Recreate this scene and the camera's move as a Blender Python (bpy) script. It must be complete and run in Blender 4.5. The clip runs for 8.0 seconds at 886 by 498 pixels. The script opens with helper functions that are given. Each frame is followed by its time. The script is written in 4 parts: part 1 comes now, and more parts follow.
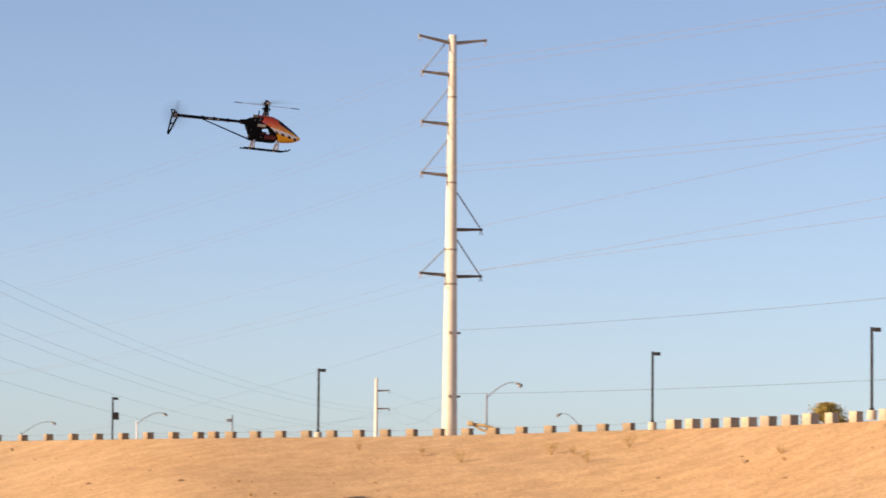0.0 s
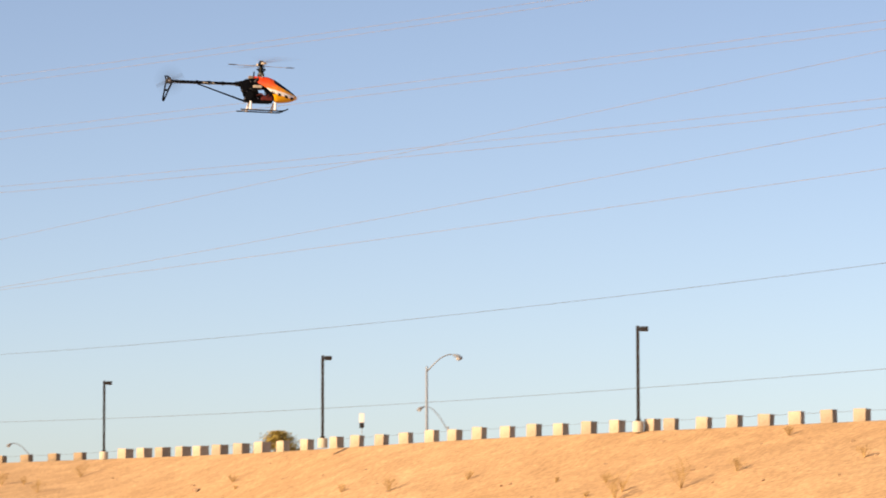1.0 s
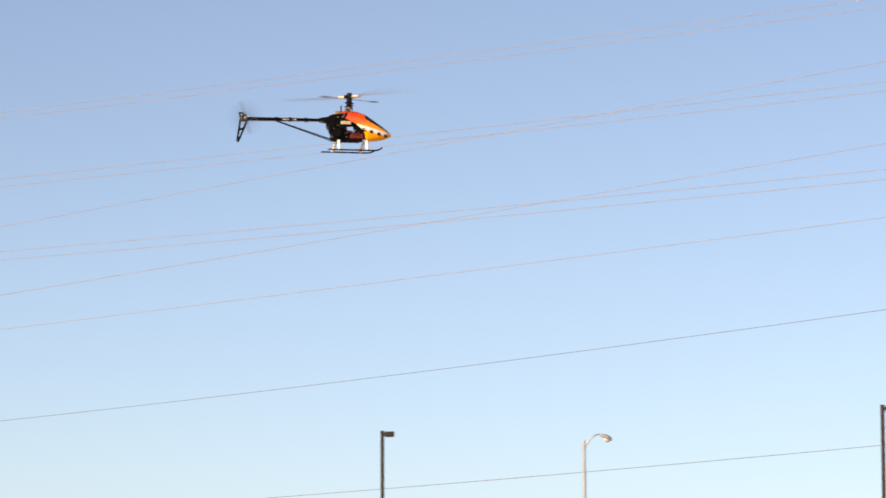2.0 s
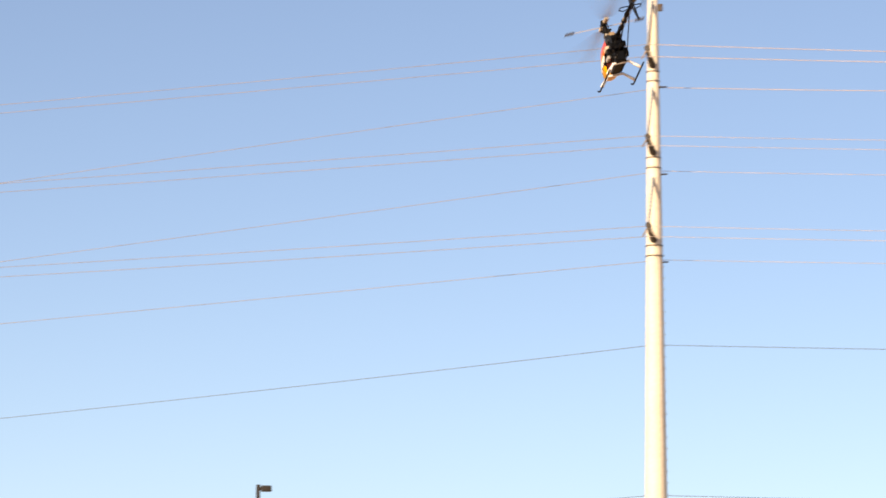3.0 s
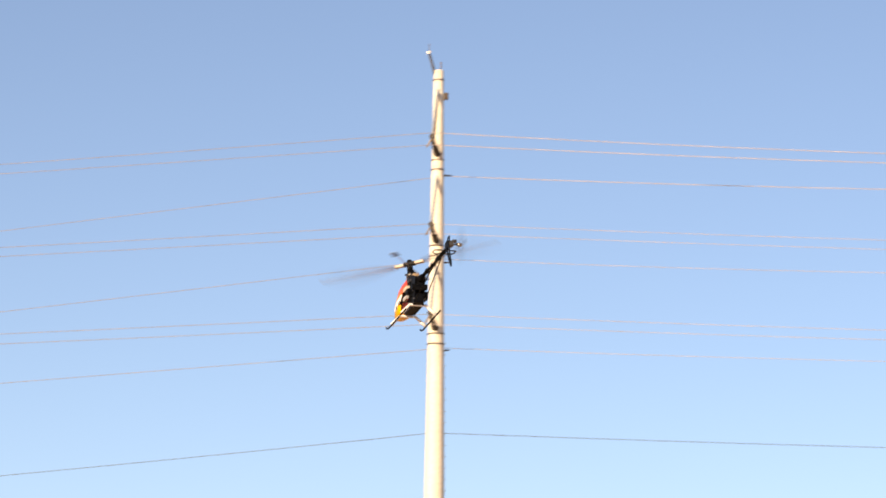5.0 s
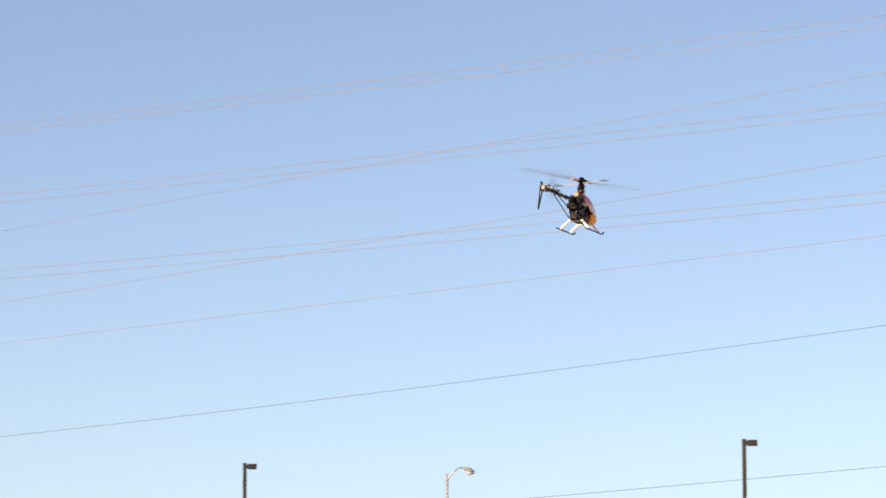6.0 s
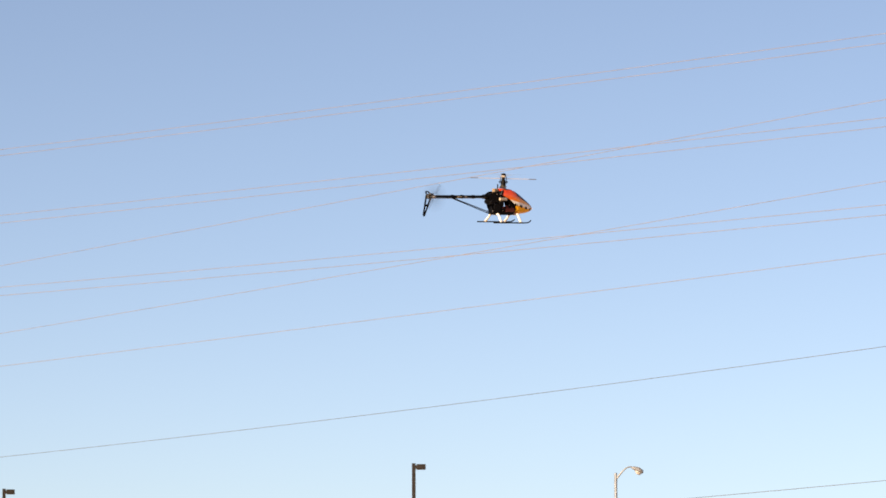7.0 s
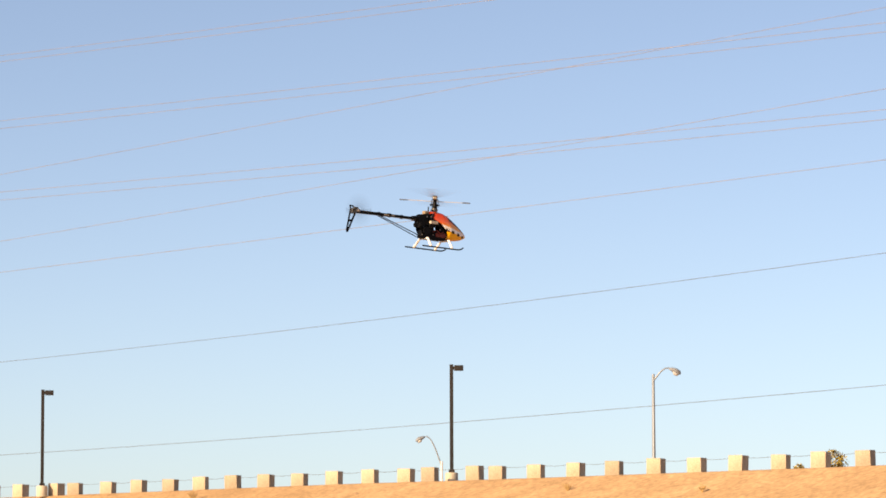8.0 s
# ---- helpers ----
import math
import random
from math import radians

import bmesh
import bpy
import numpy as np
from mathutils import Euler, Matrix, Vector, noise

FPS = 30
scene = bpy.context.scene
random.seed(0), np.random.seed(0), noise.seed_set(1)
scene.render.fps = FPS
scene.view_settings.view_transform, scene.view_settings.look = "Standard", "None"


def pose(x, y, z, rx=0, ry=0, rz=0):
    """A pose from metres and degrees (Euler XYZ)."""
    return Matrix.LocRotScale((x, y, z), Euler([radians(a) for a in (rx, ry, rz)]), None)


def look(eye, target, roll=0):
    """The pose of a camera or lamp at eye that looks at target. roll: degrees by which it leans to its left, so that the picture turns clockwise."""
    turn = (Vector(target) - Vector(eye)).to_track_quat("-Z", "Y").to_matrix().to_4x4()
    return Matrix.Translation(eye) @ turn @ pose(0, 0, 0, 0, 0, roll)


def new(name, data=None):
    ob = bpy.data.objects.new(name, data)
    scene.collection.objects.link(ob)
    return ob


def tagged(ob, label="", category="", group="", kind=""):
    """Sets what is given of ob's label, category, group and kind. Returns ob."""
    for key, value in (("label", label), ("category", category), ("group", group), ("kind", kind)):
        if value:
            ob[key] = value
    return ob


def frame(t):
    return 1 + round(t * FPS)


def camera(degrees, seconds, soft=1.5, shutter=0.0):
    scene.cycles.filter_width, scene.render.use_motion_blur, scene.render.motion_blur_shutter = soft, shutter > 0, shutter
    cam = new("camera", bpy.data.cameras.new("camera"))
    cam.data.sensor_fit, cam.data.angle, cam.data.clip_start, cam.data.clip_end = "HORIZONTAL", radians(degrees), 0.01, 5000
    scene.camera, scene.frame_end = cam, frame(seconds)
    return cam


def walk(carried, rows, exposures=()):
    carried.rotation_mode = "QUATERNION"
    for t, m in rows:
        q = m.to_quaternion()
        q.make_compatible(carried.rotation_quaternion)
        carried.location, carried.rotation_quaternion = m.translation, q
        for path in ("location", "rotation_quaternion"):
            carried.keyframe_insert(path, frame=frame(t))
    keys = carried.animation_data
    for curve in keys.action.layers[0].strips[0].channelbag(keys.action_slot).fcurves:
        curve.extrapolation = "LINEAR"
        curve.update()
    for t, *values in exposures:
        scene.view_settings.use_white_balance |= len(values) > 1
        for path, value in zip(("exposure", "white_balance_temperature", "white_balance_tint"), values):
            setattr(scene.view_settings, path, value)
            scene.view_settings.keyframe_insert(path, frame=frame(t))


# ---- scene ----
# ---- camera: stands on one spot in the basin and swings to follow the helicopter ----
FOV = 14.0
EYE = (0.0, 0.0, 1.6)
cam = camera(FOV, 8.0, soft=1.65, shutter=0.13)


def aim(pan, tilt, roll):
    """Camera pose from degrees: pan to the right of +Y, tilt upwards, roll clockwise in the picture."""
    p, q = radians(pan), radians(tilt)
    way = Vector((math.sin(p) * math.cos(q), math.cos(p) * math.cos(q), math.sin(q)))
    return look(EYE, Vector(EYE) + way * 50.0, roll)


PATH = [
    (0, -0.082, 4.432, 0.500),
    (0.1, 0.716, 4.309, 0.500),
    (0.3, 2.480, 4.253, 0.470),
    (0.5, 4.457, 4.281, 0.450),
    (0.6, 5.456, 4.217, 0.330),
    (0.8, 7.142, 4.222, 0.090),
    (1, 8.633, 4.918, -0.150),
    (1.2, 9.940, 5.695, -0.170),
    (1.5, 13.236, 6.437, -0.100),
    (1.9, 18.236, 6.915, -0.216),
    (2, 19.170, 6.971, -0.220),
    (2.2, 20.781, 7.102, -0.100),
    (3.3, 31.899, 9.118, 0.850),
    (3.5, 33.376, 9.906, 1.150),
    (4, 35.080, 10.603, 1.350),
    (4.5, 35.024, 10.594, 1.500),
    (4.9, 33.506, 10.003, 1.100),
    (5, 32.498, 9.618, 1.000),
    (5.2, 30.108, 8.904, 0.500),
    (6.3, 19.869, 7.434, -0.100),
    (6.5, 19.636, 7.484, -0.129),
    (7, 18.671, 7.490, -0.200),
    (7.5, 18.100, 7.179, -0.175),
    (7.8, 18.087, 6.472, -0.160),
    (8, 18.065, 5.924, -0.150),
]
walk(cam, [(t, aim(a, b, c)) for t, a, b, c in PATH], [(0.0, 0.37, 7500, 18), (0.6, 0.39, 7750, 19.5), (1.1, 0.46, 8200, 17), (2.2, 0.48, 8350, 16.5),
     (3.4, 0.43, 7950, 15), (5.1, 0.43, 7950, 15), (6.3, 0.48, 8150, 16), (8.0, 0.46, 8300, 16.5)])

# ---- light: low evening sun from the side and behind, clear sky ----
SUN_AZ, SUN_EL = -114.0, 20.0
world = bpy.data.worlds.new("sky")
scene.world = world
world.use_nodes = True
wn, wl = world.node_tree.nodes, world.node_tree.links
sky = wn.new("ShaderNodeTexSky")
sky.sky_type = "NISHITA"
sky.sun_disc = False
sky.sun_elevation = radians(SUN_EL)
sky.sun_rotation = radians(SUN_AZ)
sky.altitude = 600.0
sky.air_density, sky.dust_density, sky.ozone_density = 0.60, 1.3, 2.15
wl.new(sky.outputs["Color"], wn["Background"].inputs["Color"])
wn["Background"].inputs["Strength"].default_value = 0.137
sun_data = bpy.data.lights.new("sun", "SUN")
sun_data.energy, sun_data.angle, sun_data.color = 5.6, radians(0.5), (1.0, 0.80, 0.56)
sun = new("sun", sun_data)
_a, _e = radians(SUN_AZ), radians(SUN_EL)
TO_SUN = Vector((math.sin(_a) * math.cos(_e), math.cos(_a) * math.cos(_e), math.sin(_e)))
sun.matrix_basis = look(TO_SUN * 300.0, (0, 0, 0))


# ---- materials ----
def material(name, color, rough=0.6, metal=0.0, vary=0.12, scale=4.0, fine=40.0, bump=0.1, depth=0.01, second=None, coat=0.0, gloss=0.4):
    """Principled surface with two scales of colour variation and a fine relief, in object metres."""
    m = bpy.data.materials.new(name)
    m.use_nodes = True
    n, l = m.node_tree.nodes, m.node_tree.links
    b = n["Principled BSDF"]
    b.inputs["Roughness"].default_value = rough
    b.inputs["Metallic"].default_value = metal
    b.inputs["Coat Weight"].default_value = coat
    b.inputs["Specular IOR Level"].default_value = gloss
    tc = n.new("ShaderNodeTexCoord")
    big, small = n.new("ShaderNodeTexNoise"), n.new("ShaderNodeTexNoise")
    big.inputs["Scale"].default_value, small.inputs["Scale"].default_value = scale, fine
    big.inputs["Detail"].default_value, small.inputs["Detail"].default_value = 4.0, 5.0
    for t in (big, small):
        l.new(tc.outputs["Object"], t.inputs["Vector"])
    other = second or [c * (1 - 2.2 * vary) for c in color]
    mix = n.new("ShaderNodeMix")
    mix.data_type = "RGBA"
    mix.inputs["A"].default_value = (*color, 1)
    mix.inputs["B"].default_value = (*other, 1)
    ramp = n.new("ShaderNodeValToRGB")
    ramp.color_ramp.elements[0].position, ramp.color_ramp.elements[1].position = 0.38, 0.68
    l.new(big.outputs["Fac"], ramp.inputs["Fac"])
    l.new(ramp.outputs["Color"], mix.inputs["Factor"])
    hsv = n.new("ShaderNodeHueSaturation")
    mr = n.new("ShaderNodeMapRange")
    mr.inputs["To Min"].default_value, mr.inputs["To Max"].default_value = 1 - vary * 1.5, 1 + vary * 1.5
    mr.inputs["From Min"].default_value, mr.inputs["From Max"].default_value = 0.3, 0.7
    l.new(small.outputs["Fac"], mr.inputs["Value"])
    l.new(mr.outputs["Result"], hsv.inputs["Value"])
    l.new(mix.outputs["Result"], hsv.inputs["Color"])
    l.new(hsv.outputs["Color"], b.inputs["Base Color"])
    bp = n.new("ShaderNodeBump")
    bp.inputs["Strength"].default_value, bp.inputs["Distance"].default_value = bump, depth
    l.new(small.outputs["Fac"], bp.inputs["Height"])
    l.new(bp.outputs["Normal"], b.inputs["Normal"])
    return m


GALV = material("weathered_pale_steel", (0.68, 0.645, 0.555), 0.55, 0.0, 0.06, 0.25, 6.0, 0.1)
ARM = material("weathered_arm_steel", (0.16, 0.13, 0.11), 0.6, 0.2, 0.15, 1.0, 12.0)
ARM_PALE = material("galvanised_arm", (0.33, 0.29, 0.25), 0.6, 0.2, 0.15, 1.0, 12.0)
BRACE = material("grey_insulator_rubber", (0.27, 0.30, 0.34), 0.6, 0.0, 0.1, 2.0, 20.0)
ARM_DARK = material("blackened_arm_steel", (0.03, 0.025, 0.022), 0.6, 0.0, 0.15, 1.0, 12.0)
# lighter copy of the conductor: stronger sun on one span, put into the colour
WIRE_SUNLIT = material("sunlit_conductor", (0.50, 0.44, 0.42), 0.6, 0.2, 0.1, 0.5, 8.0)
POST = material("dark_slate_porcelain", (0.08, 0.10, 0.15), 0.4, 0.0, 0.1, 2.0, 20.0)
# brown that stands for narrow shadow lines on the near pole
SHADOW_BROWN = material("brown_shadow_line", (0.30, 0.20, 0.12), 0.7, 0.0, 0.15, 1.0, 12.0)
WIRE = material("aluminium_conductor", (0.27, 0.24, 0.245), 0.6, 0.2, 0.1, 0.5, 8.0)
CABLE = material("dark_messenger_cable", (0.10, 0.10, 0.11), 0.7, 0.0, 0.1, 0.5, 8.0)
LAMP_BLACK = material("bronze_black_paint", (0.022, 0.020, 0.020), 0.5, 0.0, 0.15, 2.0, 30.0, gloss=0.25)
CONCRETE = material("pale_concrete", (0.52, 0.47, 0.38), 0.85, 0.0, 0.1, 1.2, 18.0, 0.35, 0.02)
BLOCK = material("tan_split_face_block", (0.43, 0.37, 0.285), 0.9, 0.0, 0.14, 0.9, 16.0, 0.5, 0.03, second=(0.34, 0.275, 0.20))

BLOCK_BROWN = material("brown_block", (0.34, 0.26, 0.17), 0.9, 0.0, 0.18, 0.9, 16.0, 0.5, 0.03, second=(0.23, 0.175, 0.12))


def by_object(m, spread):
    """Makes each object of a material a little lighter or darker than the next."""
    n, l = m.node_tree.nodes, m.node_tree.links
    b = n["Principled BSDF"]
    src = b.inputs["Base Color"].links[0].from_socket
    info, mr, hsv = n.new("ShaderNodeObjectInfo"), n.new("ShaderNodeMapRange"), n.new("ShaderNodeHueSaturation")
    mr.inputs["To Min"].default_value, mr.inputs["To Max"].default_value = 1 - spread, 1 + spread
    l.new(info.outputs["Random"], mr.inputs["Value"])
    l.new(mr.outputs["Result"], hsv.inputs["Value"])
    l.new(src, hsv.inputs["Color"])
    l.new(hsv.outputs["Color"], b.inputs["Base Color"])
    return m


by_object(BLOCK, 0.16)
COBRA = material("galvanised_street_lamp", (0.27, 0.31, 0.36), 0.45, 0.4, 0.08, 1.0, 14.0)
COBRA_HEAD = material("grey_lamp_casting", (0.22, 0.24, 0.27), 0.55, 0.1, 0.1, 3.0, 20.0)
LENS = material("prismatic_lamp_glass", (0.42, 0.42, 0.42), 0.25, 0.0, 0.05, 5.0, 60.0)
BARK = material("bark", (0.16, 0.11, 0.07), 0.9, 0.0, 0.2, 3.0, 20.0)
LEAF = material("dry_olive_leaf", (0.44, 0.33, 0.075), 0.7, 0.0, 0.25, 1.5, 9.0)
DRY = material("dry_weed_stalk", (0.50, 0.34, 0.15), 0.9, 0.0, 0.2, 6.0, 40.0)
STONE = material("tan_desert_stone", (0.40, 0.27, 0.165), 0.9, 0.0, 0.2, 3.0, 14.0, 0.5, 0.03)
YELLOW_MACHINE = material("dusty_tan_paint", (0.52, 0.38, 0.20), 0.5, 0.0, 0.12, 1.0, 10.0)
SIGN_WHITE = material("sign_white", (0.75, 0.74, 0.72), 0.6, 0.0, 0.05, 3.0, 20.0)


def dirt_material():
    m = bpy.data.materials.new("bare_tan_desert_soil")
    m.use_nodes = True
    n, l = m.node_tree.nodes, m.node_tree.links
    b = n["Principled BSDF"]
    b.inputs["Roughness"].default_value = 0.95
    b.inputs["Specular IOR Level"].default_value = 0.1
    tc = n.new("ShaderNodeTexCoord")

    def tex(scale, detail):
        t = n.new("ShaderNodeTexNoise")
        t.inputs["Scale"].default_value, t.inputs["Detail"].default_value = scale, detail
        l.new(tc.outputs["Object"], t.inputs["Vector"])
        return t

    def ramp(src, a, b_, lo, hi):
        r = n.new("ShaderNodeValToRGB")
        e = r.color_ramp.elements
        e[0].position, e[1].position = a, b_
        e[0].color, e[1].color = (*lo, 1), (*hi, 1)
        l.new(src.outputs["Fac"], r.inputs["Fac"])
        return r

    wide = ramp(tex(0.035, 3.0), 0.35, 0.68, (0.545, 0.356, 0.196), (0.60, 0.409, 0.236))
    mid = ramp(tex(0.45, 6.0), 0.36, 0.68, (0.86, 0.85, 0.83), (1.06, 1.06, 1.06))
    grain = ramp(tex(3.5, 8.0), 0.3, 0.72, (0.70, 0.69, 0.68), (1.15, 1.15, 1.15))
    one = n.new("ShaderNodeMix")
    one.data_type, one.blend_type = "RGBA", "MULTIPLY"
    one.inputs["Factor"].default_value = 1.0
    l.new(wide.outputs["Color"], one.inputs["A"])
    l.new(mid.outputs["Color"], one.inputs["B"])
    two = n.new("ShaderNodeMix")
    two.data_type, two.blend_type = "RGBA", "MULTIPLY"
    two.inputs["Factor"].default_value = 1.0
    l.new(one.outputs["Result"], two.inputs["A"])
    l.new(grain.outputs["Color"], two.inputs["B"])
    vor = n.new("ShaderNodeTexVoronoi")
    vor.inputs["Scale"].default_value = 1.1
    l.new(tc.outputs["Object"], vor.inputs["Vector"])
    grit = n.new("ShaderNodeValToRGB")
    ge = grit.color_ramp.elements
    ge[0].position, ge[0].color = 0.10, (0.66, 0.63, 0.60, 1)
    ge[1].position, ge[1].color = 0.20, (1, 1, 1, 1)
    l.new(vor.outputs["Distance"], grit.inputs["Fac"])
    sparse = ramp(tex(0.22, 4.0), 0.50, 0.62, (0.0, 0.0, 0.0), (1.0, 1.0, 1.0))
    three = n.new("ShaderNodeMix")
    three.data_type, three.blend_type = "RGBA", "MULTIPLY"
    l.new(sparse.outputs["Color"], three.inputs["Factor"])
    l.new(two.outputs["Result"], three.inputs["A"])
    l.new(grit.outputs["Color"], three.inputs["B"])
    l.new(three.outputs["Result"], b.inputs["Base Color"])
    h = tex(1.6, 9.0)
    bp = n.new("ShaderNodeBump")
    bp.inputs["Strength"].default_value, bp.inputs["Distance"].default_value = 0.28, 0.2
    l.new(h.outputs["Fac"], bp.inputs["Height"])
    l.new(bp.outputs["Normal"], b.inputs["Normal"])
    return m


DIRT = dirt_material()


# ---- mesh helpers ----
def part(name, bm, mat, parent=None, label="", smooth=False):
    """Links a bmesh as one mesh object, under a thing or a part where one is given."""
    me = bpy.data.meshes.new(name)
    bm.normal_update()
    bm.to_mesh(me)
    bm.free()
    me.materials.append(mat)
    if smooth:
        me.shade_smooth()
    ob = new(name, me)
    if parent is not None:
        ob.parent = parent
    if label:
        ob["label"] = label
    return ob


def empty(name, m, label, category, group=""):
    ob = new(name)
    ob.empty_display_size = 0.2
    ob.matrix_basis = m
    return tagged(ob, label, category, group)


def tube(bm, points, radii, sides=8, cap=True):
    """A round tube through points, with one radius or one for each point."""
    pts = [Vector(p) for p in points]
    rad = radii if isinstance(radii, (list, tuple)) else [radii] * len(pts)
    rings, up = [], None
    for i, p in enumerate(pts):
        d = (pts[min(i + 1, len(pts) - 1)] - pts[max(i - 1, 0)]).normalized()
        if up is None:
            up = Vector((0, 0, 1)) if abs(d.z) < 0.9 else Vector((1, 0, 0))
        a = d.cross(up).normalized()
        b = a.cross(d).normalized()
        up = b
        rings.append([bm.verts.new(p + (a * math.cos(k * math.tau / sides) + b * math.sin(k * math.tau / sides)) * rad[i]) for k in range(sides)])
    for r0, r1 in zip(rings, rings[1:]):
        for k in range(sides):
            bm.faces.new((r0[k], r0[(k + 1) % sides], r1[(k + 1) % sides], r1[k]))
    if cap:
        bm.faces.new(rings[0][::-1])
        bm.faces.new(rings[-1])
    return bm


def box(bm, lo, hi, bevel=0.0, m=None):
    """A box between two corners, with bevelled edges."""
    lo, hi = Vector(lo), Vector(hi)
    r = bmesh.ops.create_cube(bm, size=1.0)["verts"]
    for v in r:
        v.co = Vector(((lo[k] + hi[k]) / 2 + v.co[k] * (hi[k] - lo[k]) for k in range(3)))
    if bevel:
        e = list({e for v in r for e in v.link_edges})
        out = bmesh.ops.bevel(bm, geom=e, offset=bevel, segments=2, affect="EDGES", profile=0.6)
        r = list({v for f in out["faces"] for v in f.verts} | {v for v in r if v.is_valid})
    if m is not None:
        for v in r:
            v.co = m @ v.co
    return bm


def plate(bm, outline, holes, y0, y1):
    """A flat plate in the x-z plane with triangular or polygonal holes, between two y."""
    edges = []
    for loop in [outline, *holes]:
        vs = [bm.verts.new((x, y0, z)) for x, z in loop]
        edges += [bm.edges.new((a, b)) for a, b in zip(vs, vs[1:] + vs[:1])]
    made = bmesh.ops.triangle_fill(bm, use_beauty=True, use_dissolve=False, edges=edges)
    faces = [g for g in made["geom"] if isinstance(g, bmesh.types.BMFace)]
    ext = bmesh.ops.extrude_face_region(bm, geom=faces)
    for v in [g for g in ext["geom"] if isinstance(g, bmesh.types.BMVert)]:
        v.co.y = y1
    bmesh.ops.recalc_face_normals(bm, faces=bm.faces)
    return bm


def B():
    return bmesh.new()


# ---- ground: flat basin floor, a long bank, and the level lot behind it, in one sheet ----
CREST = [(-180, 420, 1.0), (-60, 420, 1.0), (-20.1, 500, 1.157), (-7.1, 400, 1.312), (-4.4, 352, 1.387), (-0.08, 335, 1.467), (3.27, 317, 1.6), (5.59, 286, 1.681), (7.39, 265, 1.799), (9.2, 251, 1.914), (11.9, 231, 2.026), (14.15, 218, 2.117), (16.62, 207, 2.218), (18.23, 200, 2.257), (21.83, 186, 2.373), (25.04, 175, 2.47), (31.84, 158, 2.734), (60, 140, 4.0), (180, 420, 1.0)]
_caz = np.arange(-180.0, 180.01, 0.05)
_ker = np.exp(-0.5 * (np.arange(-60, 61) / 16.0) ** 2)
_ker /= _ker.sum()


def rounded(column):
    """The edge's table as an even curve with its corners rounded off."""
    v = np.interp(_caz, [c[0] for c in CREST], [c[column] for c in CREST])
    return np.convolve(np.pad(v, 60, mode="edge"), _ker, mode="valid")


CREST_R, CREST_E = rounded(1), rounded(2)


def crest(az):
    """Distance and height of the bank's edge in a direction, in degrees to the right of +Y."""
    r = float(np.interp(az, _caz, CREST_R))
    e = float(np.interp(az, _caz, CREST_E))
    return r, EYE[2] + r * math.tan(radians(e))


def at(az, r, z=0.0):
    return Vector((r * math.sin(radians(az)), r * math.cos(radians(az)), z))


def ground_z(az, r):
    rc, zc = crest(az)
    if r >= rc + 0.9:
        return zc
    lip = 0.06 * min(1.0, max(0.0, (rc + 0.9 - r) / 0.9))
    run = 0.26 * rc
    u = max(0.0, 1.0 - (rc - r) / run)
    body = zc * min(1.0, u * u * 1.25 / (0.25 + u)) if u > 0 else 0.0
    n = noise.noise(at(az, r) * 0.07) * 0.35 + noise.noise(at(az, r) * 0.3) * 0.10
    return body - lip + n * min(1.0, max(0.0, (rc - r) / 25.0)) * min(1.0, r / 40.0)


def build_ground():
    az = sorted({round(a, 3) for a in [*np.arange(-180, -20, 8), *np.arange(-20, -9, 1), *np.arange(-9, 44, 0.16), *np.arange(44, 60, 2), *np.arange(60, 180, 8)]})
    fr = [0.004, 0.02, 0.06, 0.14, 0.22, 0.28, *np.arange(0.32, 0.70, 0.03), *np.arange(0.70, 0.985, 0.006), 0.9875, 0.992, 0.996, 0.9985]
    verts, faces = [], []
    for a in az:
        rc, zc = crest(a)
        rr = [rc * k for k in fr] + [rc + 0.0, rc + 0.45, rc + 0.9, rc + 4, rc + 12, rc + 40, rc + 120, rc + 400, 1400, 3000, 4600]
        for r in rr:
            z = ground_z(a, r)
            if r >= 1400:
                z = 9.0
            verts.append(at(a, r, z))
    n = len(fr) + 11
    for i in range(len(az)):
        j = (i + 1) % len(az)
        for k in range(n - 1):
            faces.append((i * n + k, j * n + k, j * n + k + 1, i * n + k + 1))
    c = len(verts)
    verts.append(Vector((0, 0, 0)))
    for i in range(len(az)):
        faces.append((c, ((i + 1) % len(az)) * n, i * n))
    me = bpy.data.meshes.new("ground")
    me.from_pydata(verts, [], faces)
    me.materials.append(DIRT)
    me.shade_smooth()
    me.update()
    bm = bmesh.new()
    bm.from_mesh(me)
    bmesh.ops.recalc_face_normals(bm, faces=bm.faces)
    if sum(f.normal.z for f in bm.faces) < 0:
        bmesh.ops.reverse_faces(bm, faces=bm.faces)
    bm.to_mesh(me)
    bm.free()
    return tagged(new("ground", me), "bare tan desert soil rising in a long bank", "ground", kind="structure")


build_ground()


# ---- edge blocks along the top of the bank, with a thin cable ----
def edge_points():
    """Points along the bank's edge and the way along it, from far to near."""
    pts = [at(a, crest(a)[0] + 1.3, crest(a)[1]) for a in np.arange(-9.5, 40, 0.05)]
    return pts


EDGE = edge_points()
_len = np.concatenate([[0], np.cumsum([(b - a).length for a, b in zip(EDGE, EDGE[1:])])])


def edge_at(s):
    i = min(max(int(np.searchsorted(_len, s)), 1), len(EDGE) - 1)
    k = (s - _len[i - 1]) / (_len[i] - _len[i - 1])
    return EDGE[i - 1].lerp(EDGE[i], k), (EDGE[i] - EDGE[i - 1]).normalized()


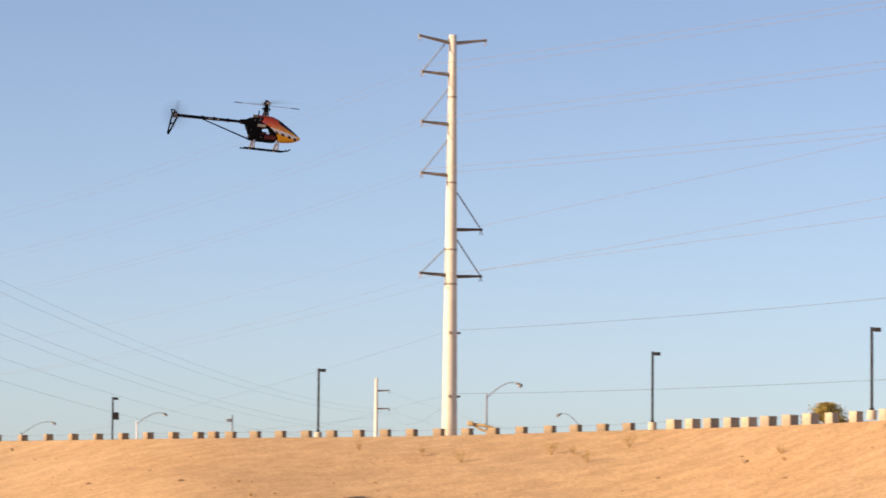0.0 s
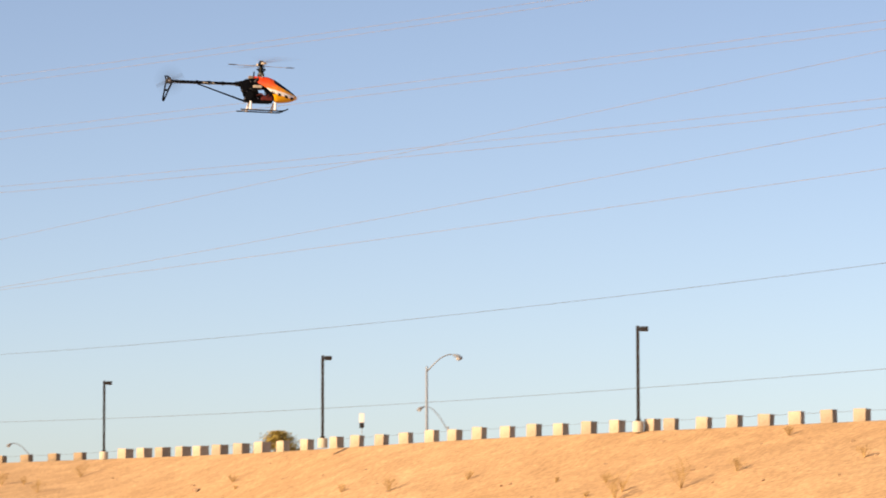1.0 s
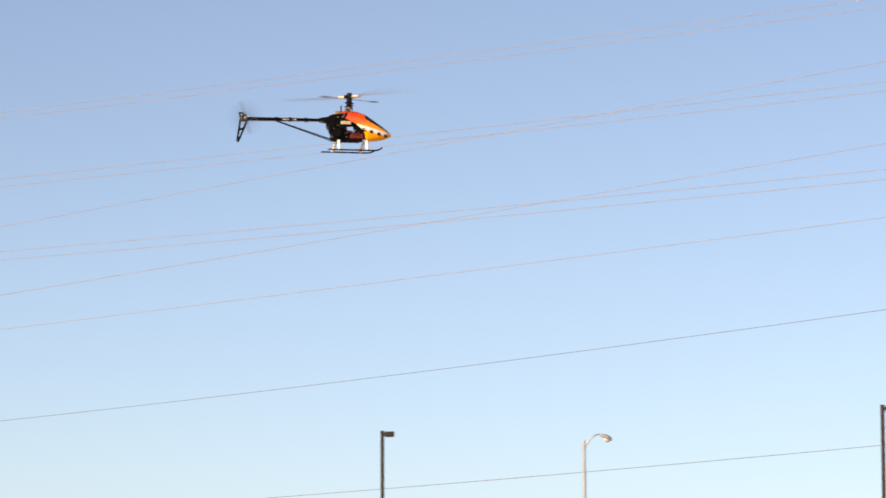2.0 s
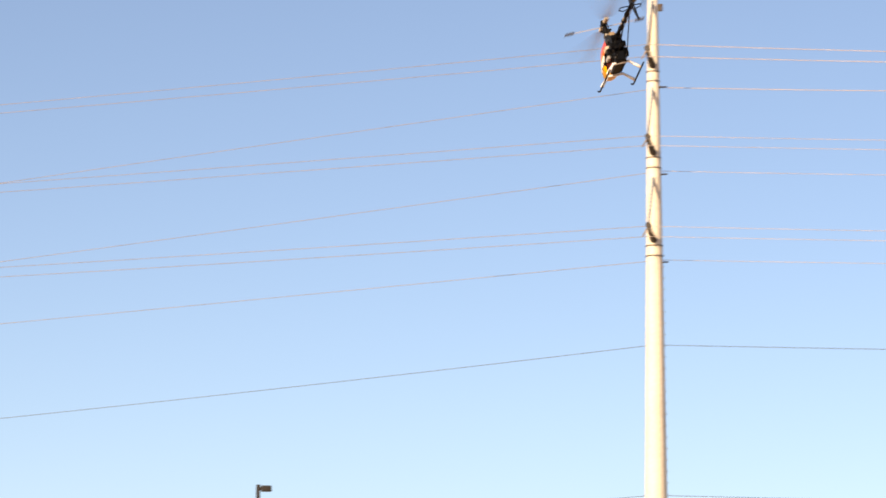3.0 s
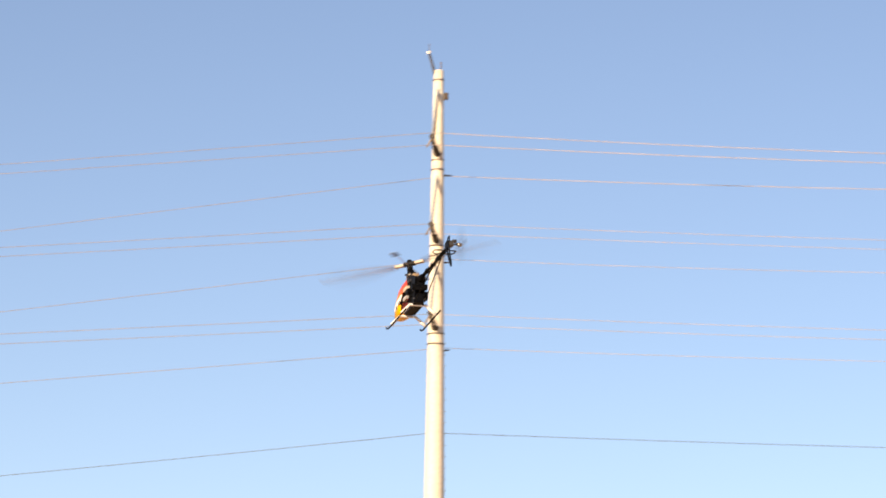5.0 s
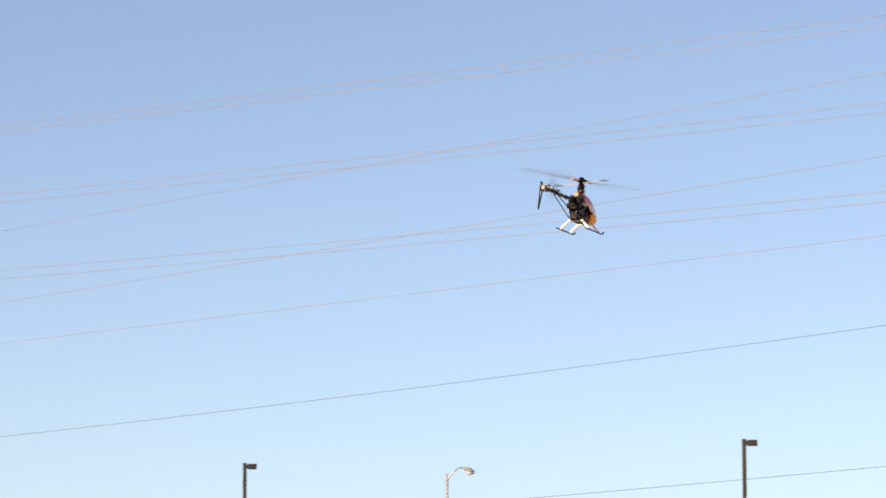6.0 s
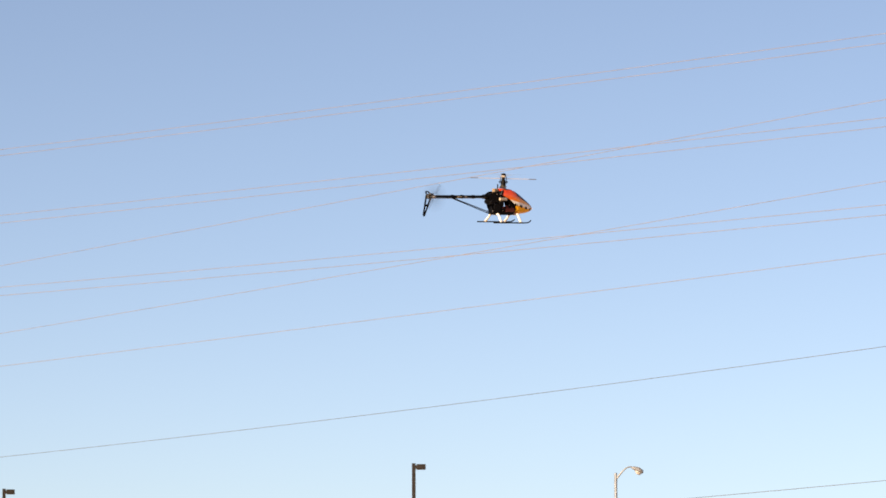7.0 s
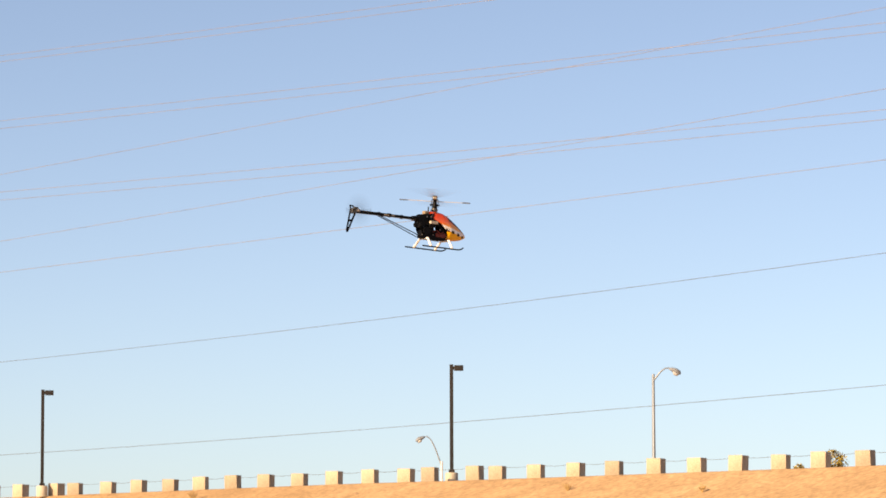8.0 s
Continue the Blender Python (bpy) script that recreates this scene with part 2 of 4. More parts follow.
def edge_s(az):
    """Distance along the edge at a direction."""
    return float(np.interp(az, np.arange(-9.5, 40, 0.05), _len))
BLOCK_AZ = [-8.3, -7.9, -7.5, -7.1, -6.69, -6.29, -5.9, -5.51, -5.11, -4.72, -4.32, -3.93, -3.69, -3.42, -3.03, -2.63, -2.22, -1.82, -1.39, -0.97, -0.55, -0.12, 0.33, 0.75,
            1.19, 1.64, 2.05, 2.48, 2.89, 3.6, 3.9, 4.19, 4.51, 4.79, 5.09, 5.43, 5.76, 6.09, 6.47, 6.94, 7.26, 7.65, 8.04, 8.45, 8.81, 9.2, 9.65, 10.07, 10.5, 10.94, 11.39, 11.95, 12.24, 12.76, 13.24, 13.74, 14.22, 14.73, 15.25, 15.78, 16.33, 16.9, 17.47, 17.85, 18.56, 18.92, 19.53, 20.16, 20.77, 21.43, 22.08, 22.73, 23.4, 24.03, 24.73]


def block_mesh(seed, l=0.80, t=0.72, h=0.82, mat=BLOCK):
    """A weathered concrete block with slightly uneven faces and worn edges."""
    rnd = random.Random(seed)
    bm = B()
    box(bm, (-l / 2, -t / 2, -0.08), (l / 2, t / 2, h), 0.02)
    for v in bm.verts:
        v.co += Vector((rnd.uniform(-1, 1), rnd.uniform(-1, 1), rnd.uniform(-1, 1))) * 0.012
    me = bpy.data.meshes.new("concrete_block")
    bm.to_mesh(me)
    bm.free()
    me.materials.append(mat)
    return me


BLOCK_MESHES = [block_mesh(i) for i in range(5)]
WIDE_MESHES = [block_mesh(i, l=0.98, t=0.94) for i in range(5)]
BROWN_MESHES = [block_mesh(i, l=0.86, t=0.78, mat=BLOCK_BROWN) for i in range(3)]
rnd = random.Random(4)
anchors = []
for k, az in enumerate([*BLOCK_AZ, *np.arange(25.5, 33, 0.66)]):
    p, d = edge_at(edge_s(az))
    # blocks left of this direction take the darker brown material
    is_brown = az < 3.4
    ob = new("concrete_block", BROWN_MESHES[k % 3] if is_brown else (WIDE_MESHES if az < 6.0 else BLOCK_MESHES)[k % 5])
    # set cornerwise to the basin: one face in the sun, the next in shade
    yaw = -az - (48.0 if az < 7.0 else 36.0 if az < 12 else 23.0) if az > 3.4 else math.degrees(math.atan2(d.y, d.x))
    if -3.9 < az < 3.4:
        yaw = -az - 30.0
    yaw += rnd.uniform(-5, 5)
    low = 0.80 if az < 3.3 else 1.0 if az < 12 else 0.93
    ob.matrix_basis = pose(p.x, p.y, p.z, rnd.uniform(-1.5, 1.5), rnd.uniform(-1.5, 1.5), yaw)
    ob.scale = (1.0, 1.0, low * rnd.uniform(0.95, 1.05))
    tagged(ob, "brown barrier block standing on the bank's edge" if is_brown else "tan concrete barrier block standing on the bank's edge", "block", "blocks along the bank")
    anchors.append(p + Vector((0, 0, 0.72 * low)))

bm = B()
for a, b in zip(anchors, anchors[1:]):
    mid = (a + b) / 2 - Vector((0, 0, 0.05))
    tube(bm, [a, mid, b], 0.009, 4, False)
tagged(part("barrier_cable", bm, CABLE), "thin steel cable strung from block to block", "cable")


# ---- lot lamps: square black poles on round concrete bases ----
def lot_lamp(az, el_top, turn, box_on_pole=False):
    rc, z = crest(az)
    r = (z + 6.75 - EYE[2]) / math.tan(radians(el_top))
    m = pose(*at(az, r, z), 0, 0, turn)
    thing = empty("parking_lot_lamp", m, "black square parking lot lamp with one shoebox head", "lamp post", "lot lamps along the bank")
    bm = B()
    tube(bm, [(0, 0, -0.1), (0, 0, 0.55), (0, 0, 0.60)], [0.36, 0.36, 0.33], 20)
    part("concrete_base", bm, CONCRETE, thing, "round pale concrete footing")
    bm = B()
    box(bm, (-0.17, -0.17, 0.60), (0.17, 0.17, 0.78), 0.02)
    part("base_cover", bm, LAMP_BLACK, thing)
    bm = B()
    box(bm, (-0.105, -0.105, 0.78), (0.105, 0.105, 6.72), 0.012)
    box(bm, (-0.112, -0.112, 6.70), (0.112, 0.112, 6.75), 0.01)
    part("pole", bm, LAMP_BLACK, thing)
    bm = B()
    box(bm, (0.10, -0.06, 6.46), (0.16, 0.06, 6.64), 0.01)
    part("bracket", bm, LAMP_BLACK, thing)
    bm = B()
    box(bm, (0.15, -0.21, 6.40), (0.68, 0.21, 6.70), 0.03)
    head = part("lamp_head", bm, LAMP_BLACK, thing, "black box-shaped lamp head")
    bm = B()
    box(bm, (0.26, -0.16, 6.405), (0.66, 0.16, 6.425), 0.0)
    part("lens", bm, LENS, head)
    if box_on_pole:
        bm = B()
        box(bm, (0.09, -0.3, 4.0), (0.75, 0.3, 4.9), 0.03)
        part("control_box", bm, LAMP_BLACK, thing, "dark box strapped to the pole")
    return thing


for az, el, boxed in ((-5.287, 2.03, True), (-2.037, 2.52, False), (3.261, 2.829, False), (6.716, 3.231, False), (11.723, 3.685, False), (18.194, 4.09, False), (26.118, 4.44, False)):
    lot_lamp(az, el, -az, boxed)


# ---- street lamps with a curved arm, further back on the road ----
def street_lamp(az_pole, r, z_tip, reach, rise, side, pole_top, base_z, white=False):
    """side: +1 arm to the right as seen from the basin, -1 to the left. Heights in metres of the world."""
    m = pose(*at(az_pole, r, base_z), 0, 0, -az_pole)
    thing = empty("street_lamp", m, "white-based cobra-head street lamp" if white else "grey steel cobra-head street lamp with a curved arm", "street lamp", "street lamps on the road")
    zt, zp = z_tip - base_z, pole_top - base_z
    bm = B()
    tube(bm, [(0, 0, 0), (0, 0, zp * 0.5), (0, 0, zp)], [0.15, 0.125, 0.10], 12)
    part("pole", bm, SIGN_WHITE if white else COBRA, thing)
    bm = B()
    z0 = zp - 0.5
    pts = []
    for k in range(13):
        u = k / 12
        pts.append((side * max(0.3, reach - 0.7) * u, 0, z0 + (zt + 0.22 - z0) * math.sin(min(1.06, u * 1.10) * math.pi / 2)))
    tube(bm, pts, [0.07 - 0.025 * k / 12 for k in range(13)], 8)
    part("arm", bm, COBRA, thing)
    bm = B()
    x0 = pts[-1][0]
    tube(bm, [(x0 - side * 0.05, 0, zt + 0.17), (x0 + side * 0.15, 0, zt + 0.13), (x0 + side * 0.45, 0, zt + 0.0), (x0 + side * 0.72, 0, zt - 0.16), (x0 + side * 0.8, 0, zt - 0.22)],
         [0.06, 0.13, 0.20, 0.16, 0.04], 12)
    head = part("lamp_head", bm, COBRA_HEAD, thing, "oval grey lamp head", True)
    bm = B()
    tube(bm, [(x0 + side * 0.28, 0, zt - 0.02), (x0 + side * 0.40, 0, zt - 0.17), (x0 + side * 0.56, 0, zt - 0.26), (x0 + side * 0.68, 0, zt - 0.2)], [0.10, 0.16, 0.13, 0.03], 12)
    part("glass_bowl", bm, LENS, head, "clear glass bowl under the lamp", True)
    return thing


def zel(r, el):
    return EYE[2] + r * math.tan(radians(el))


#            az pole  r   el tip  reach side  el pole top
for az, az_tip, r, e_tip, e_top, white in (
        (8.368, 8.953, 330, 3.206, 3.055, False),
        (8.705, 8.196, 430, 2.387, 2.1, False),
        (0.63, 1.222, 400, 2.291, 2.146, False),
        (2.125, 1.719, 520, 1.816, 1.675, False),
        (-4.905, -4.407, 560, 1.767, 1.657, True),
        (-6.719, -6.149, 620, 1.607, 1.467, False),
        (21.4, 21.84, 260, 3.971, 3.922, False),
        (18.036, 17.618, 330, 2.912, 2.555, True)):
    reach = abs(radians(az_tip - az)) * r * 0.94
    street_lamp(az, r, zel(r, e_tip), reach, 0, 1 if az_tip > az else -1, zel(r, e_top), crest(az)[1], white)


# ---- transmission poles ----
POLE_A = at(0.045, 375.0)
POLE_B = at(32.40, 195.0)
LINE = Vector((POLE_B.x - POLE_A.x, POLE_B.y - POLE_A.y, 0)).normalized()
SIDE = Vector((LINE.y, -LINE.x, 0))
if SIDE.dot(POLE_B) < 0:
    SIDE = -SIDE                       # away from the basin
_w = -POLE_B.normalized()
ARM_WAY = (_w + Vector((_w.y, -_w.x, 0)) * 0.12).normalized()     # the near pole's arms reach out over the basin
ARM_A = 53 / 6385 * 375 / abs(SIDE.x)


def bands(bm, levels, radius, h=0.10):
    for z in levels:
        tube(bm, [(0, 0, z - h), (0, 0, z - h * 0.6), (0, 0, z + h * 0.6), (0, 0, z + h)], [radius(z), radius(z) + 0.035, radius(z) + 0.035, radius(z)], 20, False)
    return bm


def crossarm(thing, z, out, length, mat, brace=3.0, rise=0.15, name="crossarm", r0=0.3):
    """A tapered arm along a level direction, with its slanting suspension insulator above and hardware at the tip."""
    o = Vector((out.x, out.y, 0)).normalized()
    root, tip = o * r0 + Vector((0, 0, z)), o * length + Vector((0, 0, z + rise))
    bm = B()
    tube(bm, [root, root.lerp(tip, 0.5), tip], [0.20, 0.165, 0.12], 8)
    tube(bm, [tip - o * 0.06, tip + o * 0.14], [0.16, 0.16], 8)
    arm = part(name, bm, mat, thing)
    if brace:
        bm = B()
        top = o * (r0 * 0.9) + Vector((0, 0, z + brace))
        n = 26
        tube(bm, [top.lerp(tip, k / n) for k in range(n + 1)], [0.05 if k % 2 else 0.095 for k in range(n + 1)], 8)
        part("suspension_insulator", bm, BRACE, arm, "grey slanting insulator")
    bm = B()
    for s in (-0.35, 0.35):
        tube(bm, [tip, tip + LINE * s * 0.6 + Vector((0, 0, -0.35)), tip + LINE * s + Vector((0, 0, -0.55))], 0.045, 6)
    part("line_clamp", bm, ARM_PALE, arm)
    return arm


def pole_shaft(thing, z0, z1, r0, r1, levels, h=0.10, mat=None):
    bm = B()
    n = 12
    tube(bm, [(0, 0, z0 + (z1 - z0) * k / n) for k in range(n + 1)], [r0 + (r1 - r0) * k / n for k in range(n + 1)], 24)
    sh = part("shaft", bm, GALV, thing, "pale tapered steel shaft", True)
    for z in levels:
        bm = B()
        bands(bm, (z,), lambda z: r0 + (r1 - r0) * (z - z0) / (z1 - z0), h)
        part("joint_band", bm, mat or ARM_PALE, thing)
    return sh


def pole_a():
    rc, zb = crest(0.045)
    thing = empty("transmission_pole", Matrix.Translation(POLE_A + Vector((0, 0, 0.4))), "tall pale steel transmission pole with dark side arms", "power pole", "transmission poles")
    pole_shaft(thing, zb - 1.0, 52.75, 0.82, 0.40, (46.2, 37.2, 30.2, 26.6))
    for z, s, mat, br in ((48.55, -1, ARM_PALE, 4.0), (43.3, -1, ARM_PALE, 4.0), (37.95, -1, ARM_PALE, 4.0), (32.3, 1, ARM, 4.4), (27.4, 1, ARM, 4.4), (27.5, -1, ARM, 3.2)):
        crossarm(thing, z, SIDE * s, ARM_A, mat, br)
    for s in (-1, 1):
        crossarm(thing, 51.9, SIDE * s, ARM_A * 1.10, ARM_PALE, 0, 0.55, "shield_wire_arm")
    for z in (21.5, 14.9):
        bm = B()
        box(bm, (-0.15, -0.9, z - 0.12), (0.15, -0.55, z + 0.12), 0.02)
        box(bm, (0.5, -0.1, z - 0.1), (1.1, 0.1, z + 0.1), 0.02)
        part("cable_bracket", bm, ARM, thing)
    return thing


def pole_b():
    zb = crest(32.4)[1]
    # the corner pole leans a little against the pull of the wires
    lean = Matrix.Translation(POLE_B + Vector((0, 0, 33.94))) @ Matrix.Rotation(radians(-0.4), 4, POLE_B.normalized()) @ Matrix.Translation((0, 0, -37))
    thing = empty("transmission_pole", lean, "tall pale steel transmission pole lit warm by the sun", "power pole", "transmission poles")
    pole_shaft(thing, zb - 2.0, 47.7, 0.74, 0.275, (47.15, 42.64, 42.1, 37.85, 37.28, 32.98, 32.42), 0.045, ARM)
    toward = ARM_WAY
    for z in (42.95, 38.1, 33.25):
        crossarm(thing, z, toward, 2.6, ARM_DARK, 3.6, 0.5)
        bm = B()
        rgt = Vector((math.cos(radians(32.4)), -math.sin(radians(32.4)), 0))
        tube(bm, [rgt * 0.2 + Vector((0, 0, z - 1.15)), rgt * 0.75 + Vector((0, 0, z - 1.15))], [0.06, 0.04], 8)
        part("post_insulator", bm, ARM_DARK, thing)
    bm = B()
    rgt = Vector((math.cos(radians(32.4)), -math.sin(radians(32.4)), 0))
    foot, tip = -0.14 * rgt + Vector((0, 0, 47.3)), -0.50 * rgt + toward * 0.3 + Vector((0, 0, 48.6))
    tube(bm, [foot, foot.lerp(tip, 0.5), tip], [0.10, 0.085, 0.075], 10)
    arm = part("shield_wire_post", bm, POST, thing, "slanting dark post insulator")
    bm = B()
    tube(bm, [tip, tip + (tip - foot).normalized() * 0.14], [0.12, 0.12], 10)
    part("post_cap", bm, SIGN_WHITE, arm, "white end fitting")
    bm = B()
    tube(bm, [tip, tip + Vector((0, 0, 0.55))], 0.018, 6)
    part("rod", bm, ARM, arm)
    # two thin brown rods drawn in place of shadow lines down the shaft
    for s in (-1, 1):
        bm = B()
        tube(bm, [rgt * 0.05 * s + toward * 0.3 + Vector((0, 0, 46.4)), rgt * -0.15 + toward * 0.34 + Vector((0, 0, 44.0))], 0.022, 6)
        part("shadow_line", bm, SHADOW_BROWN, thing)
    bm = B()
    tube(bm, [(0.12, 0, 47.6), (0.16, 0, 48.2)], 0.035, 8)
    part("lightning_rod", bm, ARM, thing)
    bm = B()
    rgt = Vector((math.cos(radians(32.4)), -math.sin(radians(32.4)), 0))
    box(bm, (-0.10, -0.10, -0.2), (0.10, 0.10, 0.2), 0.03, Matrix.Translation(rgt * 0.42 + Vector((0, 0, 46.25))))
    part("switch_box", bm, ARM, thing)
    for k in range(34):
        z = 12 + k * 0.62
        r = 0.72 + (0.285 - 0.72) * (z - zb) / (48.6 - zb)
        bm = B()
        tube(bm, [rgt * r * 0.9 + Vector((0, 0, z)), rgt * (r + 0.07) + Vector((0, 0, z))], 0.02, 5)
        part("climbing_step", bm, ARM_PALE, thing)
    return thing


pole_a()
pole_b()


# ---- wires ----
def wire(a, b, sag, mat, label, thick=0.0165, n=64, name="power_line"):
    bm = B()
    pts = []
    for k in range(n + 1):
        u = k / n
        p = a.lerp(b, u)
        p.z -= 4 * sag * u * (1 - u)
        pts.append(p)
    tube(bm, pts, thick, 5, False)
    return tagged(part(name, bm, mat, None, "", True), label, "cable", "power lines")


# wire: side at A, height at A, offset at B towards the lot, height at B, sag, height at C, sag beyond B
SPANS = [(-1, 49.67, -2.6, 40.59, 0.93, 60.42, 7.9),
         (-1, 48.83, -2.6, 39.92, 0.64, 54.81, 6.12),
         (-1, 44.08, -2.6, 35.56, 0.57, 45.01, 4.25),
         (-1, 43.32, -2.6, 35.03, 0.51, 44.26, 4.14),
         (-1, 38.85, -2.6, 30.62, 0.86, 41.65, 4.6),
         (-1, 38.28, -2.6, 30.06, 0.91, 38.99, 3.91),
         (1, 33.23, 0.9, 38.86, -0.14, 63.29, 7.94),
         (1, 28.53, 0.9, 34.2, 0.37, 60.56, 8.47),
         (-1, 27.57, 0.9, 29.27, 0.45, 41.5, 4.52)]
LOWS = [(22.16, 24.5, 1.99, 32.67, 3.56), (15.57, 16.33, 1.64, 24.51, 3.56)]
POLE_Z = POLE_A - LINE * 300.0
POLE_C = POLE_B + Vector((0.83, -0.56, 0)).normalized() * 260.0
for s, za, ob_, zb, sag, zc, sag_c in SPANS:
    a = POLE_A + SIDE * (s * ARM_A) + Vector((0, 0, za))
    b = POLE_B + (ARM_WAY * 2.7 if ob_ < 0 else SIDE * ob_) + Vector((0, 0, zb))
    wire(a, b, sag, WIRE, "pale conductor strung between the tall poles")
    z = POLE_Z + SIDE * (s * ARM_A) + Vector((0, 0, za - 1.5))
    wire(a, z, 5.0, WIRE, "pale conductor running off from the tall pole", 0.009)
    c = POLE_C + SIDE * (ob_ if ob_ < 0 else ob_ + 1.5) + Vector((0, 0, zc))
    # this span's sunlit look comes from its lighter colour
    wire(b, c, sag_c, WIRE_SUNLIT, "conductor with sun brightness in its colour, running on past the near pole", 0.021 if zb > 38 else 0.014)
for za, zb, sag, zc, sag_c in LOWS:
    a, b = POLE_A + Vector((0, 0, za)), POLE_B + Vector((0, 0, zb))
    wire(a, b, sag, CABLE, "dark communication cable strung low between poles", 0.016)
    wire(a, at(-9.0, 760, za - 7.0), 3.0, CABLE, "dark communication cable strung low between poles", 0.009)
    wire(b, POLE_C + Vector((0, 0, zc)), sag_c, CABLE, "dark communication cable strung low between poles", 0.016)

# ---- a second, older line far behind ----
def far_pole():
    p = at(-1.121, 900.0)
    zb = 9.0
    thing = empty("transmission_pole", Matrix.Translation(p), "distant pale steel pole with two short arms", "power pole", "transmission poles")
    bm = B()
    tube(bm, [(0, 0, zb), (0, 0, 20), (0, 0, zel(900, 2.375))], [0.62, 0.52, 0.36], 16)
    part("shaft", bm, GALV, thing, "", True)
    for e in (2.173, 1.888):
        z = zel(900, e)
        bm = B()
        tube(bm, [(0.3, 0, z), (1.8, 0, z + 0.05), (3.3, 0, z + 0.1)], [0.22, 0.18, 0.12], 8)
        tube(bm, [(3.2, 0, z + 0.35), (3.2, 0, z - 0.7)], 0.10, 8)
        part("crossarm", bm, ARM, thing)
    return thing


far_pole()
for k, (e0, e1, r0) in enumerate(((2.85, 1.90, 420), (2.80, 1.84, 423), (2.42, 1.62, 420), (2.36, 1.58, 423), (2.08, 1.46, 420), (1.80, 1.36, 421))):
    a = at(-9.5, r0, zel(r0, e0 + 2.15 - 0.18 * k))
    b = at(-0.8, 1000, zel(1000, e1 - 0.032))
    wire(a, b, 5.5, CABLE, "thin distant power line crossing behind the lot", 0.013)
a = at(-0.92, 900, zel(900, 2.158))
wire(a, at(3.5, 1300, zel(1300, 1.3)), 4.0, CABLE, "thin distant power line crossing behind the lot", 0.013)
wire(at(-0.92, 900, zel(900, 1.868)), at(3.2, 1300, zel(1300, 1.2)), 4.0, CABLE, "thin distant power line crossing behind the lot", 0.013)
wire(at(-0.92, 900, zel(900, 1.868)), POLE_A + Vector((0, 0, 14.9)), 3.0, CABLE, "thin distant power line crossing behind the lot", 0.013)
wire(at(-0.92, 900, zel(900, 1.788)), at(-9.0, 700, zel(700, 1.25)), 2.0, CABLE, "thin distant power line crossing behind the lot", 0.013)


def camera_mast():
    z = crest(-3.40)[1]
    thing = empty("camera_mast", pose(*at(-3.40, 470, z), 0, 0, 3.40), "grey mast with a small camera box near its top", "mast")
    zt = zel(470, 1.767) - z
    bm = B()
    tube(bm, [(0, 0, 0), (0, 0, zt)], [0.14, 0.11], 10)
    part("pole", bm, COBRA, thing)
    bm = B()
    box(bm, (-0.75, -0.2, zt - 0.9), (-0.1, 0.2, zt - 0.5), 0.05)
    part("camera_housing", bm, COBRA_HEAD, thing)


camera_mast()


def lot_sign():
    z = crest(7.337)[1]
    r = 300.0
    thing = empty("lot_sign", pose(*at(7.337, r, z), 0, 0, -7.4), "white sign with a black lower half on a post", "sign")
    zt, zm, zb = zel(r, 2.315) - z, zel(r, 2.165) - z, zel(r, 2.08) - z
    bm = B()
    box(bm, (-0.21, -0.05, zm), (0.21, 0.05, zt), 0.02)
    part("white_panel", bm, SIGN_WHITE, thing)
    bm = B()
    box(bm, (-0.19, -0.06, zb), (0.19, 0.06, zm - 0.004), 0.02)
    part("black_panel", bm, LAMP_BLACK, thing)
    bm = B()
    tube(bm, [(0, 0.09, 0), (0, 0.09, zt - 0.1)], 0.035, 8)
    part("post", bm, COBRA, thing)


lot_sign()


def digger():
    z = crest(0.574)[1]
    thing = empty("excavator", pose(*at(0.544, 352, z), 0, 0, 0), "dusty tan excavator with a folded arm, half hidden behind the blocks", "excavator")
    bm = B()
    box(bm, (0.55, -0.7, 0.45), (1.5, 0.7, 0.95), 0.08)
    part("body", bm, YELLOW_MACHINE, thing)
    bm = B()
    tube(bm, [(1.3, -0.2, 1.15), (0.4, -0.3, 1.38), (-0.85, -0.3, 1.56)], [0.13, 0.17, 0.12], 8)
    part("boom", bm, YELLOW_MACHINE, thing)
    bm = B()
    tube(bm, [(-0.8, -0.3, 1.5), (0.1, -0.3, 0.95), (1.0, -0.3, 0.75)], [0.13, 0.11, 0.09], 8)
    part("stick", bm, YELLOW_MACHINE, thing)
    bm = B()
    box(bm, (-1.35, -0.6, 1.35), (-0.72, 0.0, 1.82), 0.12)
    part("bucket", bm, YELLOW_MACHINE, thing)
    for y in (-0.6, 0.45):
        bm = B()
        box(bm, (0.2, y - 0.18, 0.0), (1.8, y + 0.18, 0.45), 0.15)
        part("track", bm, LAMP_BLACK, thing)


digger()


